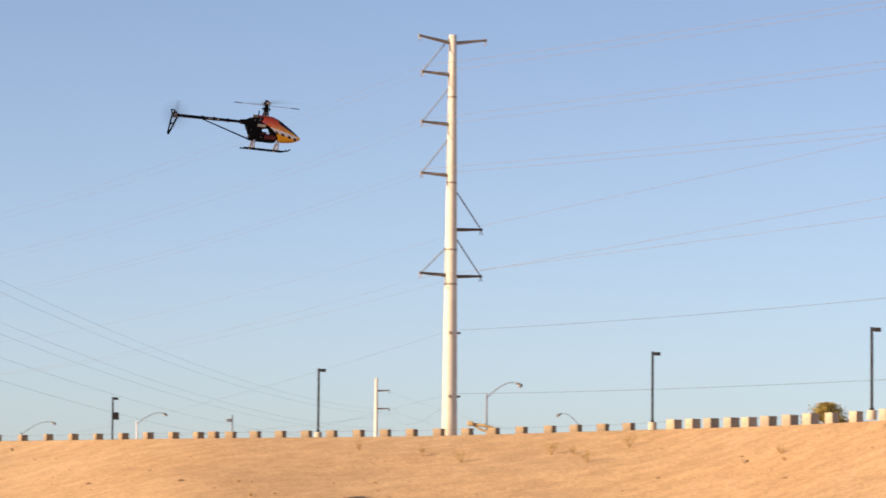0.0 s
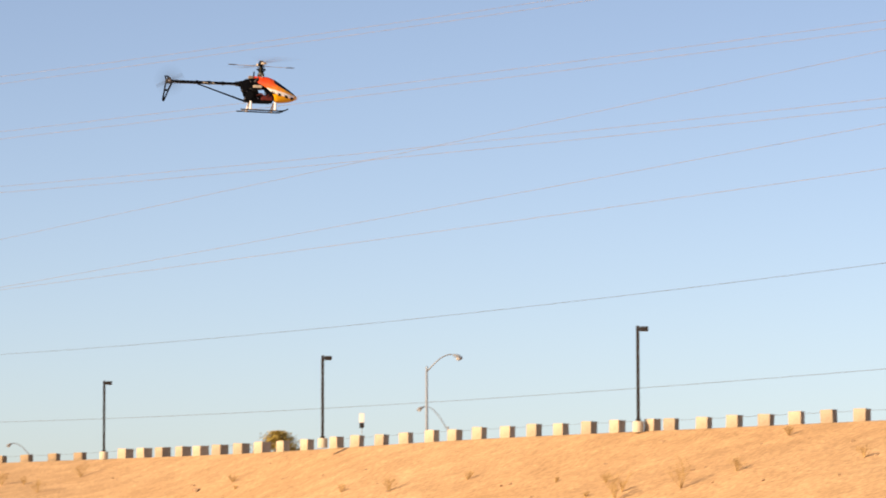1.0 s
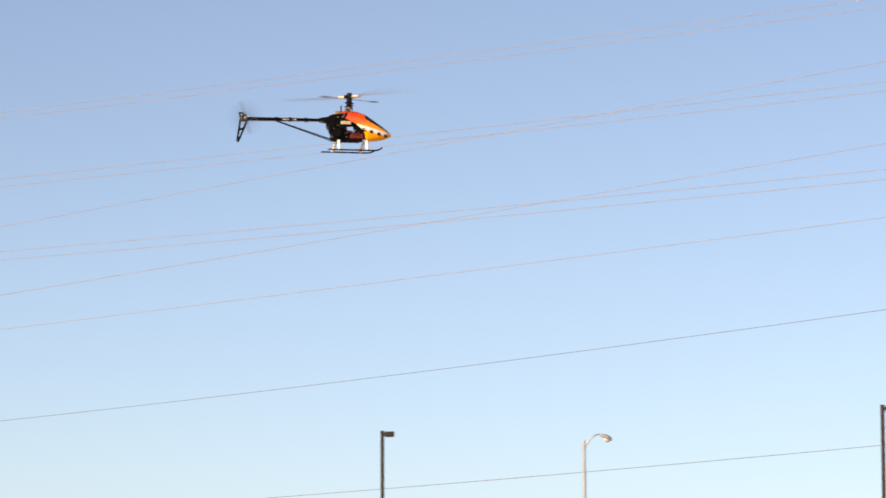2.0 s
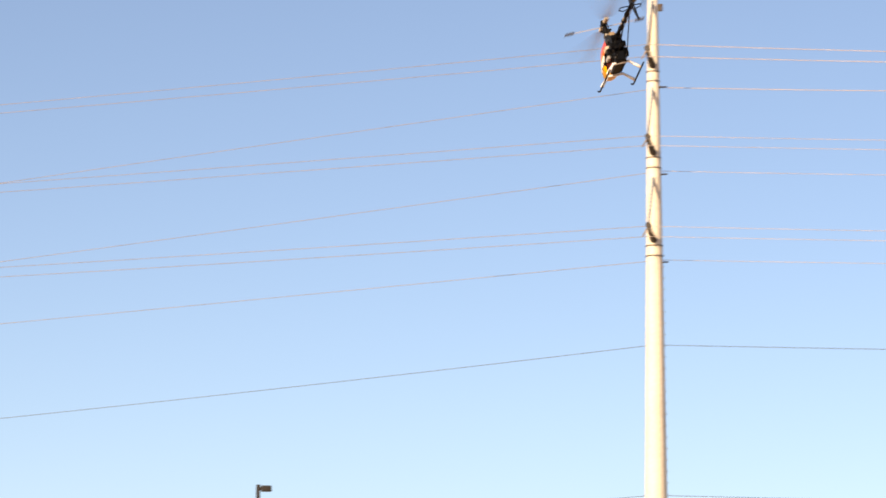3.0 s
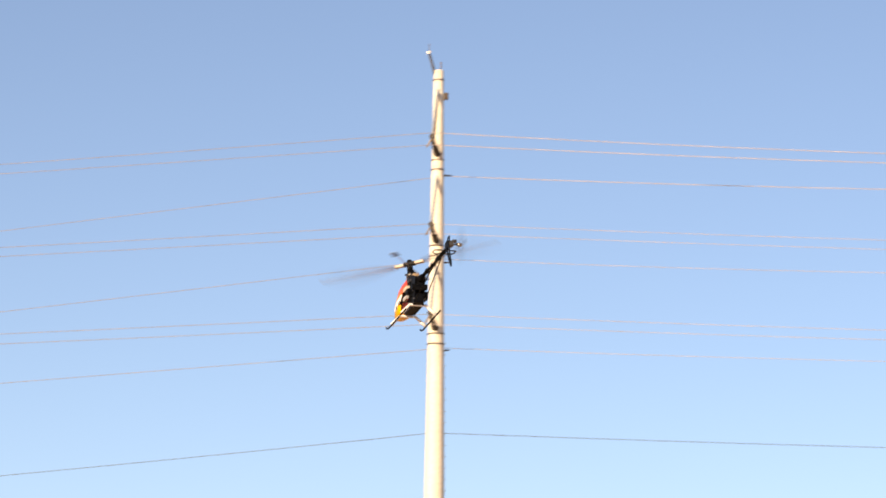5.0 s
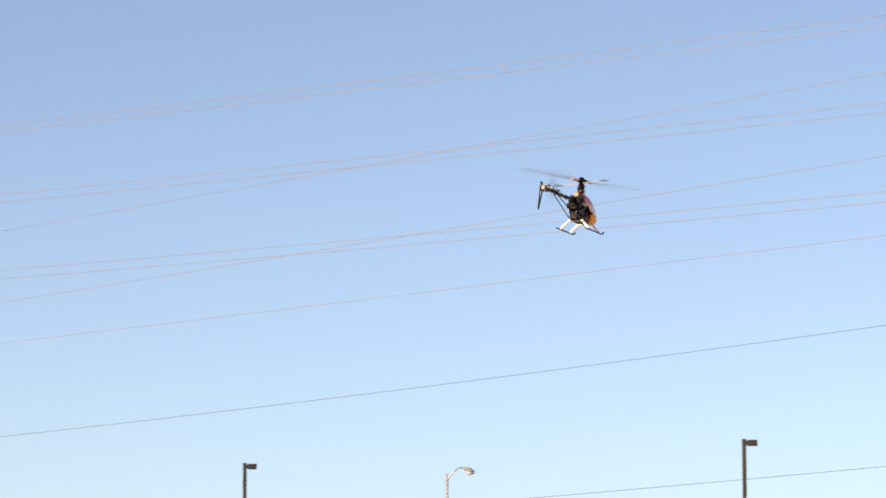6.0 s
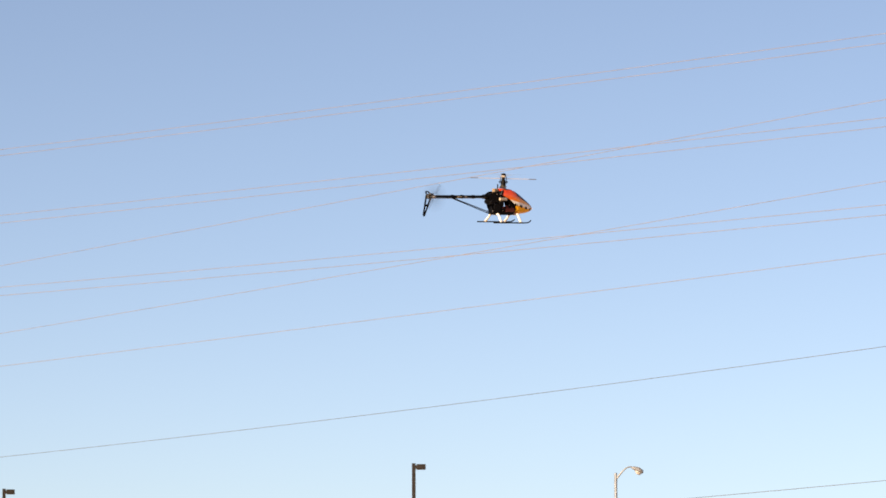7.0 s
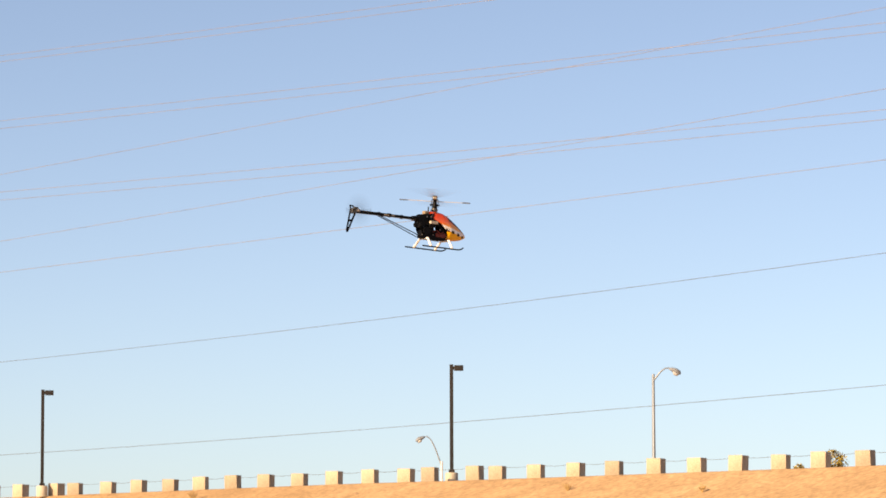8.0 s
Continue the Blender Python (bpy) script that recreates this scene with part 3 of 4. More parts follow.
def tree(az, r, top_el, half_w, seed, leaves, label):
    """A low tree: tapered trunk, limbs, and a crown of many small leaves in uneven clumps."""
    rnd = random.Random(seed)
    z = crest(az)[1]
    H = zel(r, top_el) - z
    thing = empty("tree", pose(*at(az, r, z), 0, 0, 0), label, "tree", "trees behind the lot")
    bm = B()
    tube(bm, [(0, 0, -0.1), (0.05, 0.02, H * 0.25), (0.0, 0.06, H * 0.5), (0.08, 0, H * 0.75)], [0.2, 0.15, 0.11, 0.05], 8)
    tips = []
    for k in range(11):
        a = k * 2.4 + rnd.uniform(-0.3, 0.3)
        d = half_w * rnd.uniform(0.5, 0.95)
        tip = Vector((math.cos(a) * d, math.sin(a) * d, H * rnd.uniform(0.34, 0.95)))
        mid = Vector((tip.x * 0.45, tip.y * 0.45, H * 0.35 + (tip.z - H * 0.35) * 0.55))
        tube(bm, [(0.02, 0.02, H * rnd.uniform(0.25, 0.5)), mid, tip], [0.08, 0.05, 0.015], 6)
        tips += [tip, mid.lerp(tip, 0.6)]
    part("trunk", bm, BARK, thing)
    tips += [Vector((0, 0, H * 0.95)), Vector((half_w * 0.3, 0, H * 0.9)), Vector((-half_w * 0.3, 0.2, H * 0.86))]
    verts, faces = [], []
    for k in range(leaves):
        c = rnd.choice(tips) + Vector((rnd.gauss(0, 1), rnd.gauss(0, 1), rnd.gauss(0, 0.7))) * half_w * 0.19
        c.z = min(c.z, H * (1.0 - 0.06 * (c.x / half_w) ** 2) + rnd.uniform(-0.1, 0.05))
        u = Vector((rnd.gauss(0, 1), rnd.gauss(0, 1), rnd.gauss(0, 1))).normalized() * rnd.uniform(0.07, 0.13)
        v = u.orthogonal().normalized() * rnd.uniform(0.04, 0.07)
        i = len(verts)
        verts += [c - u, c + v, c + u, c - v]
        faces.append((i, i + 1, i + 2, i + 3))
    me = bpy.data.meshes.new("crown")
    me.from_pydata(verts, [], faces)
    me.materials.append(LEAF)
    ob = new("crown", me)
    ob.parent = thing
    ob["label"] = "dull olive foliage with gaps"


tree(6.0, 390, 2.03, 2.25, 3, 9500, "low bushy olive tree behind the barrier blocks")
tree(24.238, 236, 2.708, 0.85, 7, 1300, "small dark tree showing over the blocks")
tree(23.697, 240, 2.502, 0.5, 9, 500, "small dark tree showing over the blocks")


# ---- weeds, stones and litter on the bank ----
def on_bank(az, el):
    """The place on the bank seen at a height angle from the eye."""
    rc, zc = crest(az)
    r = rc
    while r > rc * 0.5 and math.degrees(math.atan2(ground_z(az, r) - EYE[2], r)) > el:
        r -= 0.25
    return at(az, r, ground_z(az, r))


def weed(az, el, size, seed, label="dry tumbleweed stalks on the bare soil"):
    rnd = random.Random(seed)
    p = on_bank(az, el)
    bm = B()
    for k in range(13):
        a, lean = rnd.uniform(0, math.tau), rnd.uniform(0.1, 1.1)
        h = size * rnd.uniform(0.5, 1.0)
        d = Vector((math.cos(a) * lean, math.sin(a) * lean, 1)).normalized()
        q = d * h
        m = d * h * 0.5 + Vector((rnd.uniform(-1, 1), rnd.uniform(-1, 1), 0)) * h * 0.12
        tube(bm, [(0, 0, -0.03), m, q], [0.016, 0.012, 0.006], 4)
        for j in range(6):
            s = m.lerp(q, rnd.random())
            tube(bm, [s, s + Vector((rnd.uniform(-1, 1), rnd.uniform(-1, 1), rnd.uniform(0, 1))) * h * 0.32], [0.010, 0.005], 4)
    ob = part("dry_weed", bm, DRY)
    ob.matrix_basis = Matrix.Translation(p)
    tagged(ob, label, "weed", "weeds on the bank")


WEEDS = [(-1.38, 1.224, 0.7), (-0.39, 1.144, 0.9), (0.23, 1.051, 1.0), (1.66, 1.179, 0.9), (2.23, 1.066, 0.9), (2.9, 1.315, 1.1),
         (7.77, 1.093, 0.9), (11.36, 0.928, 1.3), (12.39, 1.125, 1.4), (14.1, 1.939, 0.5), (11.46, 1.064, 0.6), (2.01, 1.193, 0.6), (5.29, 1.23, 0.5), (9.01, 1.261, 0.5), (13.27, 1.386, 0.7), (15.28, 1.587, 0.6), (22.16, 2.059, 0.35), (20.03, 2.09, 0.35)]
for k, (az, el, size) in enumerate(WEEDS):
    weed(az, el, size * 1.35, 100 + k)
rnd = random.Random(77)
for k in range(9):
    az = rnd.uniform(-7.5, 15.5)
    rc, zc = crest(az)
    weed(az, math.degrees(math.atan2(zc - EYE[2], rc)) * rnd.uniform(0.3, 0.9), rnd.uniform(0.3, 0.75), 300 + k)


def stone_mesh(seed):
    rnd = random.Random(seed)
    bm = B()
    bmesh.ops.create_icosphere(bm, subdivisions=1, radius=1.0)
    for v in bm.verts:
        v.co = Vector((v.co.x * 1.2, v.co.y, v.co.z * 0.65)) * rnd.uniform(0.7, 1.15)
    me = bpy.data.meshes.new("stone")
    bm.to_mesh(me)
    bm.free()
    me.materials.append(STONE)
    return me


STONES = [stone_mesh(k) for k in range(6)]
rnd = random.Random(21)
for k, (az, el, size) in enumerate([(4.72, 1.097, 0.38), (-6.51, 1.027, 0.28), (-4.69, 0.877, 0.26), (-4.2, 0.717, 0.3), (-5.66, 0.657, 0.3), (5.13, 0.975, 0.2), (5.35, 0.838, 0.25), (7.74, 1.074, 0.2)]
                                    + [(rnd.uniform(-8, 20), 0, rnd.uniform(0.06, 0.19)) for _ in range(150)]):
    if el == 0:
        rc, zc = crest(az)
        el = math.degrees(math.atan2(zc - EYE[2], rc)) * rnd.uniform(0.25, 0.93)
    ob = new("stone", STONES[k % 6])
    ob.matrix_basis = Matrix.Translation(on_bank(az, el)) @ pose(0, 0, 0, 0, 0, rnd.uniform(0, 360)) @ Matrix.Scale(size, 4)
    tagged(ob, "tan desert stone lying on the bank", "stone", "stones on the bank")


# ---- unseen tall plain block added west of the flying field, shading the flight's start ----
def west_shade_block():
    rc = Vector((TO_SUN.x, TO_SUN.y, 0)).normalized()
    across = Vector((rc.y, -rc.x, 0))
    if across.y < 0:
        across = -across
    base = across * 20.5 + rc * 16.0
    yaw = math.degrees(math.atan2(across.y, across.x))
    thing = empty("flight_shade_block", pose(base.x, base.y, 0, 0, 0, yaw), "unseen plain tan block added beside the flying field to shade the flight", "building")
    bm = B()
    box(bm, (0, -4, -0.3), (16, 4, 13.6), 0.05)
    part("wall", bm, BLOCK, thing)
    bm = B()
    box(bm, (0.02, -4.2, 13.6), (16.2, 4.2, 13.95), 0.04)
    part("shade_top", bm, CONCRETE, thing)


west_shade_block()


def bank_shade_block():
    """Unseen tall block added beyond the bank's western end; only its shadow reaches it."""
    p = on_bank(-1.34, 0.51)
    k = 45.0
    flat = Vector((TO_SUN.x, TO_SUN.y, 0))
    c = p + TO_SUN * (k / flat.length)
    yaw = 196.0
    zb = ground_z(math.degrees(math.atan2(c.x, c.y)), math.hypot(c.x, c.y)) - 1.0
    thing = empty("bank_shadow_caster", pose(c.x, c.y, zb, 0, 0, yaw), "unseen plain tan block added at the bank's far end to shadow the bank", "building")
    bm = B()
    box(bm, (0, 0, 0), (16, 9, c.z - zb - 0.3), 0.05)
    part("wall", bm, BLOCK, thing)
    bm = B()
    box(bm, (-0.1, -0.1, c.z - zb - 0.3), (16.1, 9.1, c.z - zb), 0.04)
    part("shade_top", bm, CONCRETE, thing)


bank_shade_block()


# ---- model helicopter ----
def canopy_paint():
    m = bpy.data.materials.new("orange_to_yellow_gloss_paint")
    m.use_nodes = True
    n, l = m.node_tree.nodes, m.node_tree.links
    b = n["Principled BSDF"]
    b.inputs["Roughness"].default_value = 0.3
    b.inputs["Coat Roughness"].default_value = 0.08
    b.inputs["Coat Weight"].default_value = 1.0
    tc = n.new("ShaderNodeTexCoord")
    sep = n.new("ShaderNodeSeparateXYZ")
    l.new(tc.outputs["Object"], sep.inputs["Vector"])
    ns = n.new("ShaderNodeTexNoise")
    ns.inputs["Scale"].default_value, ns.inputs["Detail"].default_value = 22.0, 3.0
    l.new(tc.outputs["Object"], ns.inputs["Vector"])
    # a slanting height: the flames run from the orange back into the yellow nose
    a = n.new("ShaderNodeMath")
    a.operation = "MULTIPLY_ADD"
    a.inputs[1].default_value = -0.30
    l.new(sep.outputs["X"], a.inputs[0])
    l.new(sep.outputs["Z"], a.inputs[2])
    c = n.new("ShaderNodeMath")
    c.operation = "MULTIPLY_ADD"
    c.inputs[1].default_value = 0.05
    l.new(ns.outputs["Fac"], c.inputs[0])
    l.new(a.outputs[0], c.inputs[2])
    mr = n.new("ShaderNodeMapRange")
    mr.inputs["From Min"].default_value, mr.inputs["From Max"].default_value = -0.075, 0.055
    l.new(c.outputs[0], mr.inputs["Value"])
    r = n.new("ShaderNodeValToRGB")
    e = r.color_ramp.elements
    e[0].position, e[0].color = 0.0, (0.86, 0.40, 0.008, 1)
    e[1].position, e[1].color = 1.0, (0.68, 0.058, 0.008, 1)
    k = e.new(0.36)
    k.color = (0.85, 0.30, 0.01, 1)
    k = e.new(0.62)
    k.color = (0.80, 0.13, 0.01, 1)
    l.new(mr.outputs["Result"], r.inputs["Fac"])
    l.new(r.outputs["Color"], b.inputs["Base Color"])
    return m


PAINT = canopy_paint()
CARBON = material("black_carbon_plate", (0.0035, 0.0042, 0.006), 0.4, 0.0, 0.2, 30.0, 300.0, 0.1, 0.0005, gloss=0.10)
BLACK = material("black_plastic", (0.004, 0.0045, 0.006), 0.45, 0.0, 0.15, 25.0, 200.0, 0.1, 0.0005, gloss=0.10)
WHITE_P = material("white_plastic", (0.84, 0.84, 0.85), 0.45, 0.0, 0.04, 25.0, 200.0, 0.05, 0.0005)
GREY_P = material("pale_blade_fibreglass", (0.60, 0.58, 0.55), 0.4, 0.0, 0.06, 12.0, 200.0, 0.05, 0.0005)
STEEL = material("bright_machined_metal", (0.30, 0.28, 0.27), 0.4, 0.8, 0.1, 30.0, 200.0, 0.05, 0.0005)
DARK_STEEL = material("dull_dark_metal", (0.10, 0.095, 0.09), 0.45, 0.6, 0.1, 30.0, 200.0, 0.05, 0.0005)
SILVER = material("silver_grey_case", (0.36, 0.36, 0.38), 0.4, 0.0, 0.1, 30.0, 200.0, 0.05, 0.0005)
TAN = material("dull_tan_plastic", (0.30, 0.22, 0.14), 0.5, 0.0, 0.1, 30.0, 200.0, 0.05, 0.0005)
CREAM = material("cream_moulded_plastic", (0.50, 0.44, 0.36), 0.5, 0.0, 0.1, 30.0, 200.0, 0.05, 0.0005)
GREY_PAD = material("grey_paddle_plastic", (0.10, 0.10, 0.105), 0.5, 0.0, 0.1, 30.0, 200.0, 0.05, 0.0005)
RED = material("red_battery_wrap", (0.14, 0.018, 0.014), 0.5, 0.0, 0.15, 30.0, 200.0, 0.05, 0.0005)
def thin(m, share):
    """Lets part of the light through a thin translucent sheet."""
    n, l = m.node_tree.nodes, m.node_tree.links
    mix, tr = n.new("ShaderNodeMixShader"), n.new("ShaderNodeBsdfTransparent")
    mix.inputs["Fac"].default_value = share
    l.new(n["Principled BSDF"].outputs[0], mix.inputs[1])
    l.new(tr.outputs[0], mix.inputs[2])
    l.new(mix.outputs[0], n["Material Output"].inputs["Surface"])
    return m


thin(GREY_P, 0.87)


def swept(name, color, chord, most, tip, spread):
    """A thin translucent sheet that grows fainter away from the axis and towards its edges, as a spinning blade does."""
    m = thin(material(name, color, 0.5, 0.0, 0.08, 12.0, 120.0, 0.0, 0.0005), 0.9)
    n, l = m.node_tree.nodes, m.node_tree.links

    def calc(op, a, b):
        k = n.new("ShaderNodeMath")
        k.operation = op
        for slot, v in zip(k.inputs, (a, b)):
            if isinstance(v, (int, float)):
                slot.default_value = v
            else:
                l.new(v, slot)
        return k.outputs[0]

    tc, ln, sep = n.new("ShaderNodeTexCoord"), n.new("ShaderNodeVectorMath"), n.new("ShaderNodeSeparateXYZ")
    ln.operation = "LENGTH"
    l.new(tc.outputs["Object"], ln.inputs[0])
    l.new(tc.outputs["Object"], sep.inputs["Vector"])
    r = ln.outputs["Value"]
    cover = calc("MINIMUM", calc("DIVIDE", chord, r), most)
    out = calc("MAXIMUM", calc("SUBTRACT", 1.0, calc("POWER", calc("DIVIDE", r, tip), 3.0)), 0.0)
    side = calc("DIVIDE", sep.outputs["X"], calc("MULTIPLY", r, spread))
    edge = calc("MAXIMUM", calc("SUBTRACT", 1.0, calc("MULTIPLY", side, side)), 0.0)
    l.new(calc("SUBTRACT", 1.0, calc("MULTIPLY", cover, calc("MULTIPLY", out, edge))), next(k for k in n if k.bl_idname == "ShaderNodeMixShader").inputs["Fac"])
    return m


BLADE_SWEEP = swept("blade_swept_by_its_spin", (0.40, 0.40, 0.42), 0.042, 0.45, 0.50, 0.50)
TAIL_SWEEP = swept("tail_blade_swept_by_its_spin", (0.035, 0.04, 0.05), 0.0085, 0.28, 0.108, 4.0)
thin(GREY_PAD, 0.45)
SMOKE = thin(material("smoky_translucent_plastic", (0.10, 0.10, 0.11), 0.4, 0.0, 0.1, 30.0, 200.0, 0.0, 0.0005), 0.90)
TINT = material("dark_tinted_window_paint", (0.012, 0.012, 0.02), 0.15, 0.0, 0.1, 20.0, 100.0, 0.0, 0.0005, coat=0.4)


def interp(table, x):
    return float(np.interp(x, [k[0] for k in table], [k[1] for k in table]))


TOP = [(-0.055, 0.044), (-0.04, 0.056), (0.0, 0.059), (0.05, 0.053), (0.086, 0.039), (0.12, 0.018), (0.15, -0.002), (0.18, -0.022), (0.21, -0.044), (0.228, -0.058), (0.238, -0.070)]
LOW = [(-0.055, 0.030), (-0.04, 0.022), (-0.01, 0.006), (0.03, -0.014), (0.055, -0.036), (0.074, -0.052), (0.086, -0.100), (0.10, -0.106), (0.12, -0.108), (0.16, -0.104), (0.19, -0.098), (0.21, -0.091), (0.228, -0.082), (0.238, -0.074)]
WID = [(-0.055, 0.018), (-0.03, 0.029), (0.0, 0.037), (0.05, 0.045), (0.10, 0.048), (0.15, 0.043), (0.19, 0.033), (0.215, 0.023), (0.230, 0.012), (0.238, 0.002)]


def canopy_point(x, th, swell=1.0):
    """A point on the canopy: x along the body, th round it from the top (0) to the keel (180)."""
    zt, zl, w = interp(TOP, x), interp(LOW, x), interp(WID, x)
    full_low = min(zl, -0.075 + 0.03 * max(0.0, 0.06 - x) / 0.1)
    zc, h = (zt + full_low) / 2, (zt - full_low) / 2
    c, s = math.cos(radians(th)), math.sin(radians(th))
    y = w * math.copysign(abs(s) ** 0.85, s) * swell
    z = zc + h * math.copysign(abs(c) ** 0.9, c) * swell
    return Vector((x, y, max(z, zl)))


def helicopter():
    heli = empty("model_helicopter", Matrix.Identity(4), "orange and yellow radio-controlled model helicopter flying, black boom, white skid struts", "model helicopter")
    # canopy
    bm = B()
    xs = [-0.055 + 0.293 * (k / 40) for k in range(41)]
    rings = [[bm.verts.new(canopy_point(x, 360 * j / 40 - 180)) for j in range(40)] for x in xs]
    for r0, r1 in zip(rings, rings[1:]):
        for j in range(40):
            bm.faces.new((r0[j], r0[(j + 1) % 40], r1[(j + 1) % 40], r1[j]))
    bm.faces.new(rings[0])
    bm.faces.new(rings[-1][::-1])
    bmesh.ops.recalc_face_normals(bm, faces=bm.faces)
    open_side = [f for f in bm.faces if f.calc_center_median().x < 0.084 and f.normal.z < -0.25 and f.calc_center_median().z < interp(LOW, f.calc_center_median().x) + 0.012]
    inner = B()
    for f in open_side:
        inner.faces.new([inner.verts.new(v.co + Vector((0.0005, 0, 0.0008))) for v in f.verts])
    bmesh.ops.delete(bm, geom=open_side, context="FACES")
    canopy = part("canopy", bm, PAINT, heli, "glossy canopy fading from orange to yellow", True)
    part("canopy_lining", inner, BLACK, canopy, "dark inside of the open canopy")

    def patch(name, x0, x1, t0, t1, mat, label="", nx=10, nt=8, swell=1.012, slant=0.0):
        """A thin painted panel that follows the canopy's skin."""
        b2 = B()
        g = [[b2.verts.new(canopy_point(x0 + (x1 - x0) * i / nx, t0 + (t1 - t0) * j / nt + slant * i / nx, swell)) for j in range(nt + 1)] for i in range(nx + 1)]
        for i in range(nx):
            for j in range(nt):
                b2.faces.new((g[i][j], g[i + 1][j], g[i + 1][j + 1], g[i][j + 1]))
        bmesh.ops.recalc_face_normals(b2, faces=b2.faces)
        return part(name, b2, mat, canopy, label, True)

    def flash(name, x0, x1, up, down, mat, label, s, nx=14, nz=3, swell=1.014):
        """A painted band that runs down along the canopy towards the nose."""
        b2 = B()

        def skin(x, dz):
            z = -0.022 - 0.26 * (x - 0.03) + dz
            zt, zl = interp(TOP, x), interp(LOW, x)
            full = min(zl, -0.075 + 0.03 * max(0.0, 0.06 - x) / 0.1)
            c = max(-0.98, min(0.98, (z - (zt + full) / 2) / max(1e-4, (zt - full) / 2)))
            th = math.degrees(math.acos(math.copysign(abs(c) ** (1 / 0.9), c)))
            return canopy_point(x, s * th, swell)

        g = [[b2.verts.new(skin(x0 + (x1 - x0) * i / nx, up + (down - up) * j / nz)) for j in range(nz + 1)] for i in range(nx + 1)]
        for i in range(nx):
            for j in range(nz):
                b2.faces.new((g[i][j], g[i + 1][j], g[i + 1][j + 1], g[i][j + 1]))
        bmesh.ops.recalc_face_normals(b2, faces=b2.faces)
        return part(name, b2, mat, canopy, label, True)

    for s in (-1, 1):
        patch("windscreen", 0.082, 0.214, s * 5, s * 55, TINT, "dark tinted windscreen panel", slant=s * 4)
        flash("white_flash", 0.034, 0.225, 0.009, -0.013, WHITE_P, "white flash along the canopy's lower edge", s)
        for x in (0.066, 0.106, 0.150, 0.190):
            flash("black_check", x, x + 0.020, -0.004, -0.020, TINT, "", s, 4, 2, 1.024)
    # frame plates with cut-outs
    for y in (-0.027, 0.023):
        bm = B()
        plate(bm, [(-0.135, 0.012), (-0.10, 0.034), (-0.02, 0.045), (0.03, 0.02), (0.085, -0.03), (0.09, -0.085), (0.06, -0.115), (-0.075, -0.115), (-0.105, -0.07), (-0.12, -0.02)],
              [[(-0.09, 0.0), (-0.06, 0.018), (-0.045, -0.012), (-0.07, -0.03)], [(-0.02, -0.03), (0.025, -0.025), (0.04, -0.06), (-0.01, -0.07)], [(-0.07, -0.06), (-0.04, -0.055), (-0.045, -0.09), (-0.065, -0.09)]], y, y + 0.004)
        part("side_frame", bm, CARBON, heli)
    bm = B()
    box(bm, (-0.10, -0.024, -0.112), (0.075, 0.024, -0.06), 0.006)
    box(bm, (-0.118, -0.022, -0.05), (-0.04, 0.022, 0.026), 0.006)
    box(bm, (-0.03, -0.030, -0.005), (0.02, 0.030, 0.036), 0.005)
    part("chassis", bm, BLACK, heli)
    bm = B()
    tube(bm, [(-0.045, 0, -0.030), (-0.045, 0, -0.022)], 0.044, 28)
    part("main_gear", bm, BLACK, heli)
    bm = B()
    tube(bm, [(-0.075, -0.047, -0.065), (-0.075, -0.032, -0.065)], 0.024, 16)
    tube(bm, [(-0.105, -0.04, -0.03), (-0.105, 0.04, -0.03)], 0.016, 14)
    part("motor", bm, BLACK, heli)
    for x0, x1, z0, z1, mat, nm in ((-0.052, 0.002, -0.020, -0.002, CREAM, "servo"), (-0.030, 0.020, -0.064, -0.046, SILVER, "receiver"), (-0.06, -0.025, -0.044, -0.028, BLACK, "servo")):
        for s in ((1,) if nm == "receiver" else (-1, 1)):
            bm = B()
            box(bm, (x0, s * 0.037 - 0.009, z0), (x1, s * 0.037 + 0.009, z1), 0.003)
            part(nm, bm, mat, heli)
    bm = B()
    box(bm, (0.000, -0.032, -0.095), (0.075, 0.032, -0.067), 0.006)
    part("battery", bm, RED, heli, "red-wrapped battery pack")
    for s in (-1, 1):
        bm = B()
        tube(bm, [(-0.03, s * 0.033, -0.07), (0.0, s * 0.039, -0.055), (0.03, s * 0.037, -0.075), (0.05, s * 0.035, -0.06)], 0.003, 6)
        part("wiring", bm, RED, heli)
    bm = B()
    tube(bm, [(-0.045, 0.0, 0.02), (-0.045, 0.0, 0.085)], 0.004, 8)
    part("guide_post", bm, BLACK, heli)
    bm = B()
    box(bm, (-0.080, -0.016, 0.028), (-0.050, 0.014, 0.056), 0.004)
    part("gyro", bm, TAN, heli, "small dull tan sensor box")
    for s in (-1, 1):
        for x, y, x1, z0, z1 in ((-0.040, 0.030, -0.012, 0.022, 0.068), (0.012, 0.028, 0.006, 0.018, 0.066)):
            bm = B()
            tube(bm, [(x, s * y, z0), (x1, s * 0.020, z1)], 0.0018, 6)
            tube(bm, [(x - 0.004, s * y, z0 - 0.003), (x + 0.004, s * y, z0 + 0.003)], 0.0045, 8)
            part("control_link", bm, STEEL, heli)
        for x, z in ((-0.090, -0.045), (-0.070, 0.020), (-0.020, -0.085), (0.030, -0.050), (-0.100, -0.090), (0.0, 0.012)):
            bm = B()
            tube(bm, [(x, s * 0.027, z), (x, s * 0.031, z)], 0.0038, 8)
            part("frame_screw", bm, STEEL, heli)
        bm = B()
        tube(bm, [(-0.085, s * 0.028, -0.075), (-0.055, s * 0.036, -0.055), (-0.030, s * 0.034, -0.080), (0.0, s * 0.033, -0.070)], 0.0022, 6)
        part("wiring", bm, BLACK, heli)
    bm = B()
    box(bm, (-0.128, -0.014, -0.028), (-0.112, 0.014, -0.006), 0.003)
    part("tail_servo", bm, BLACK, heli)
    # boom
    bm = B()
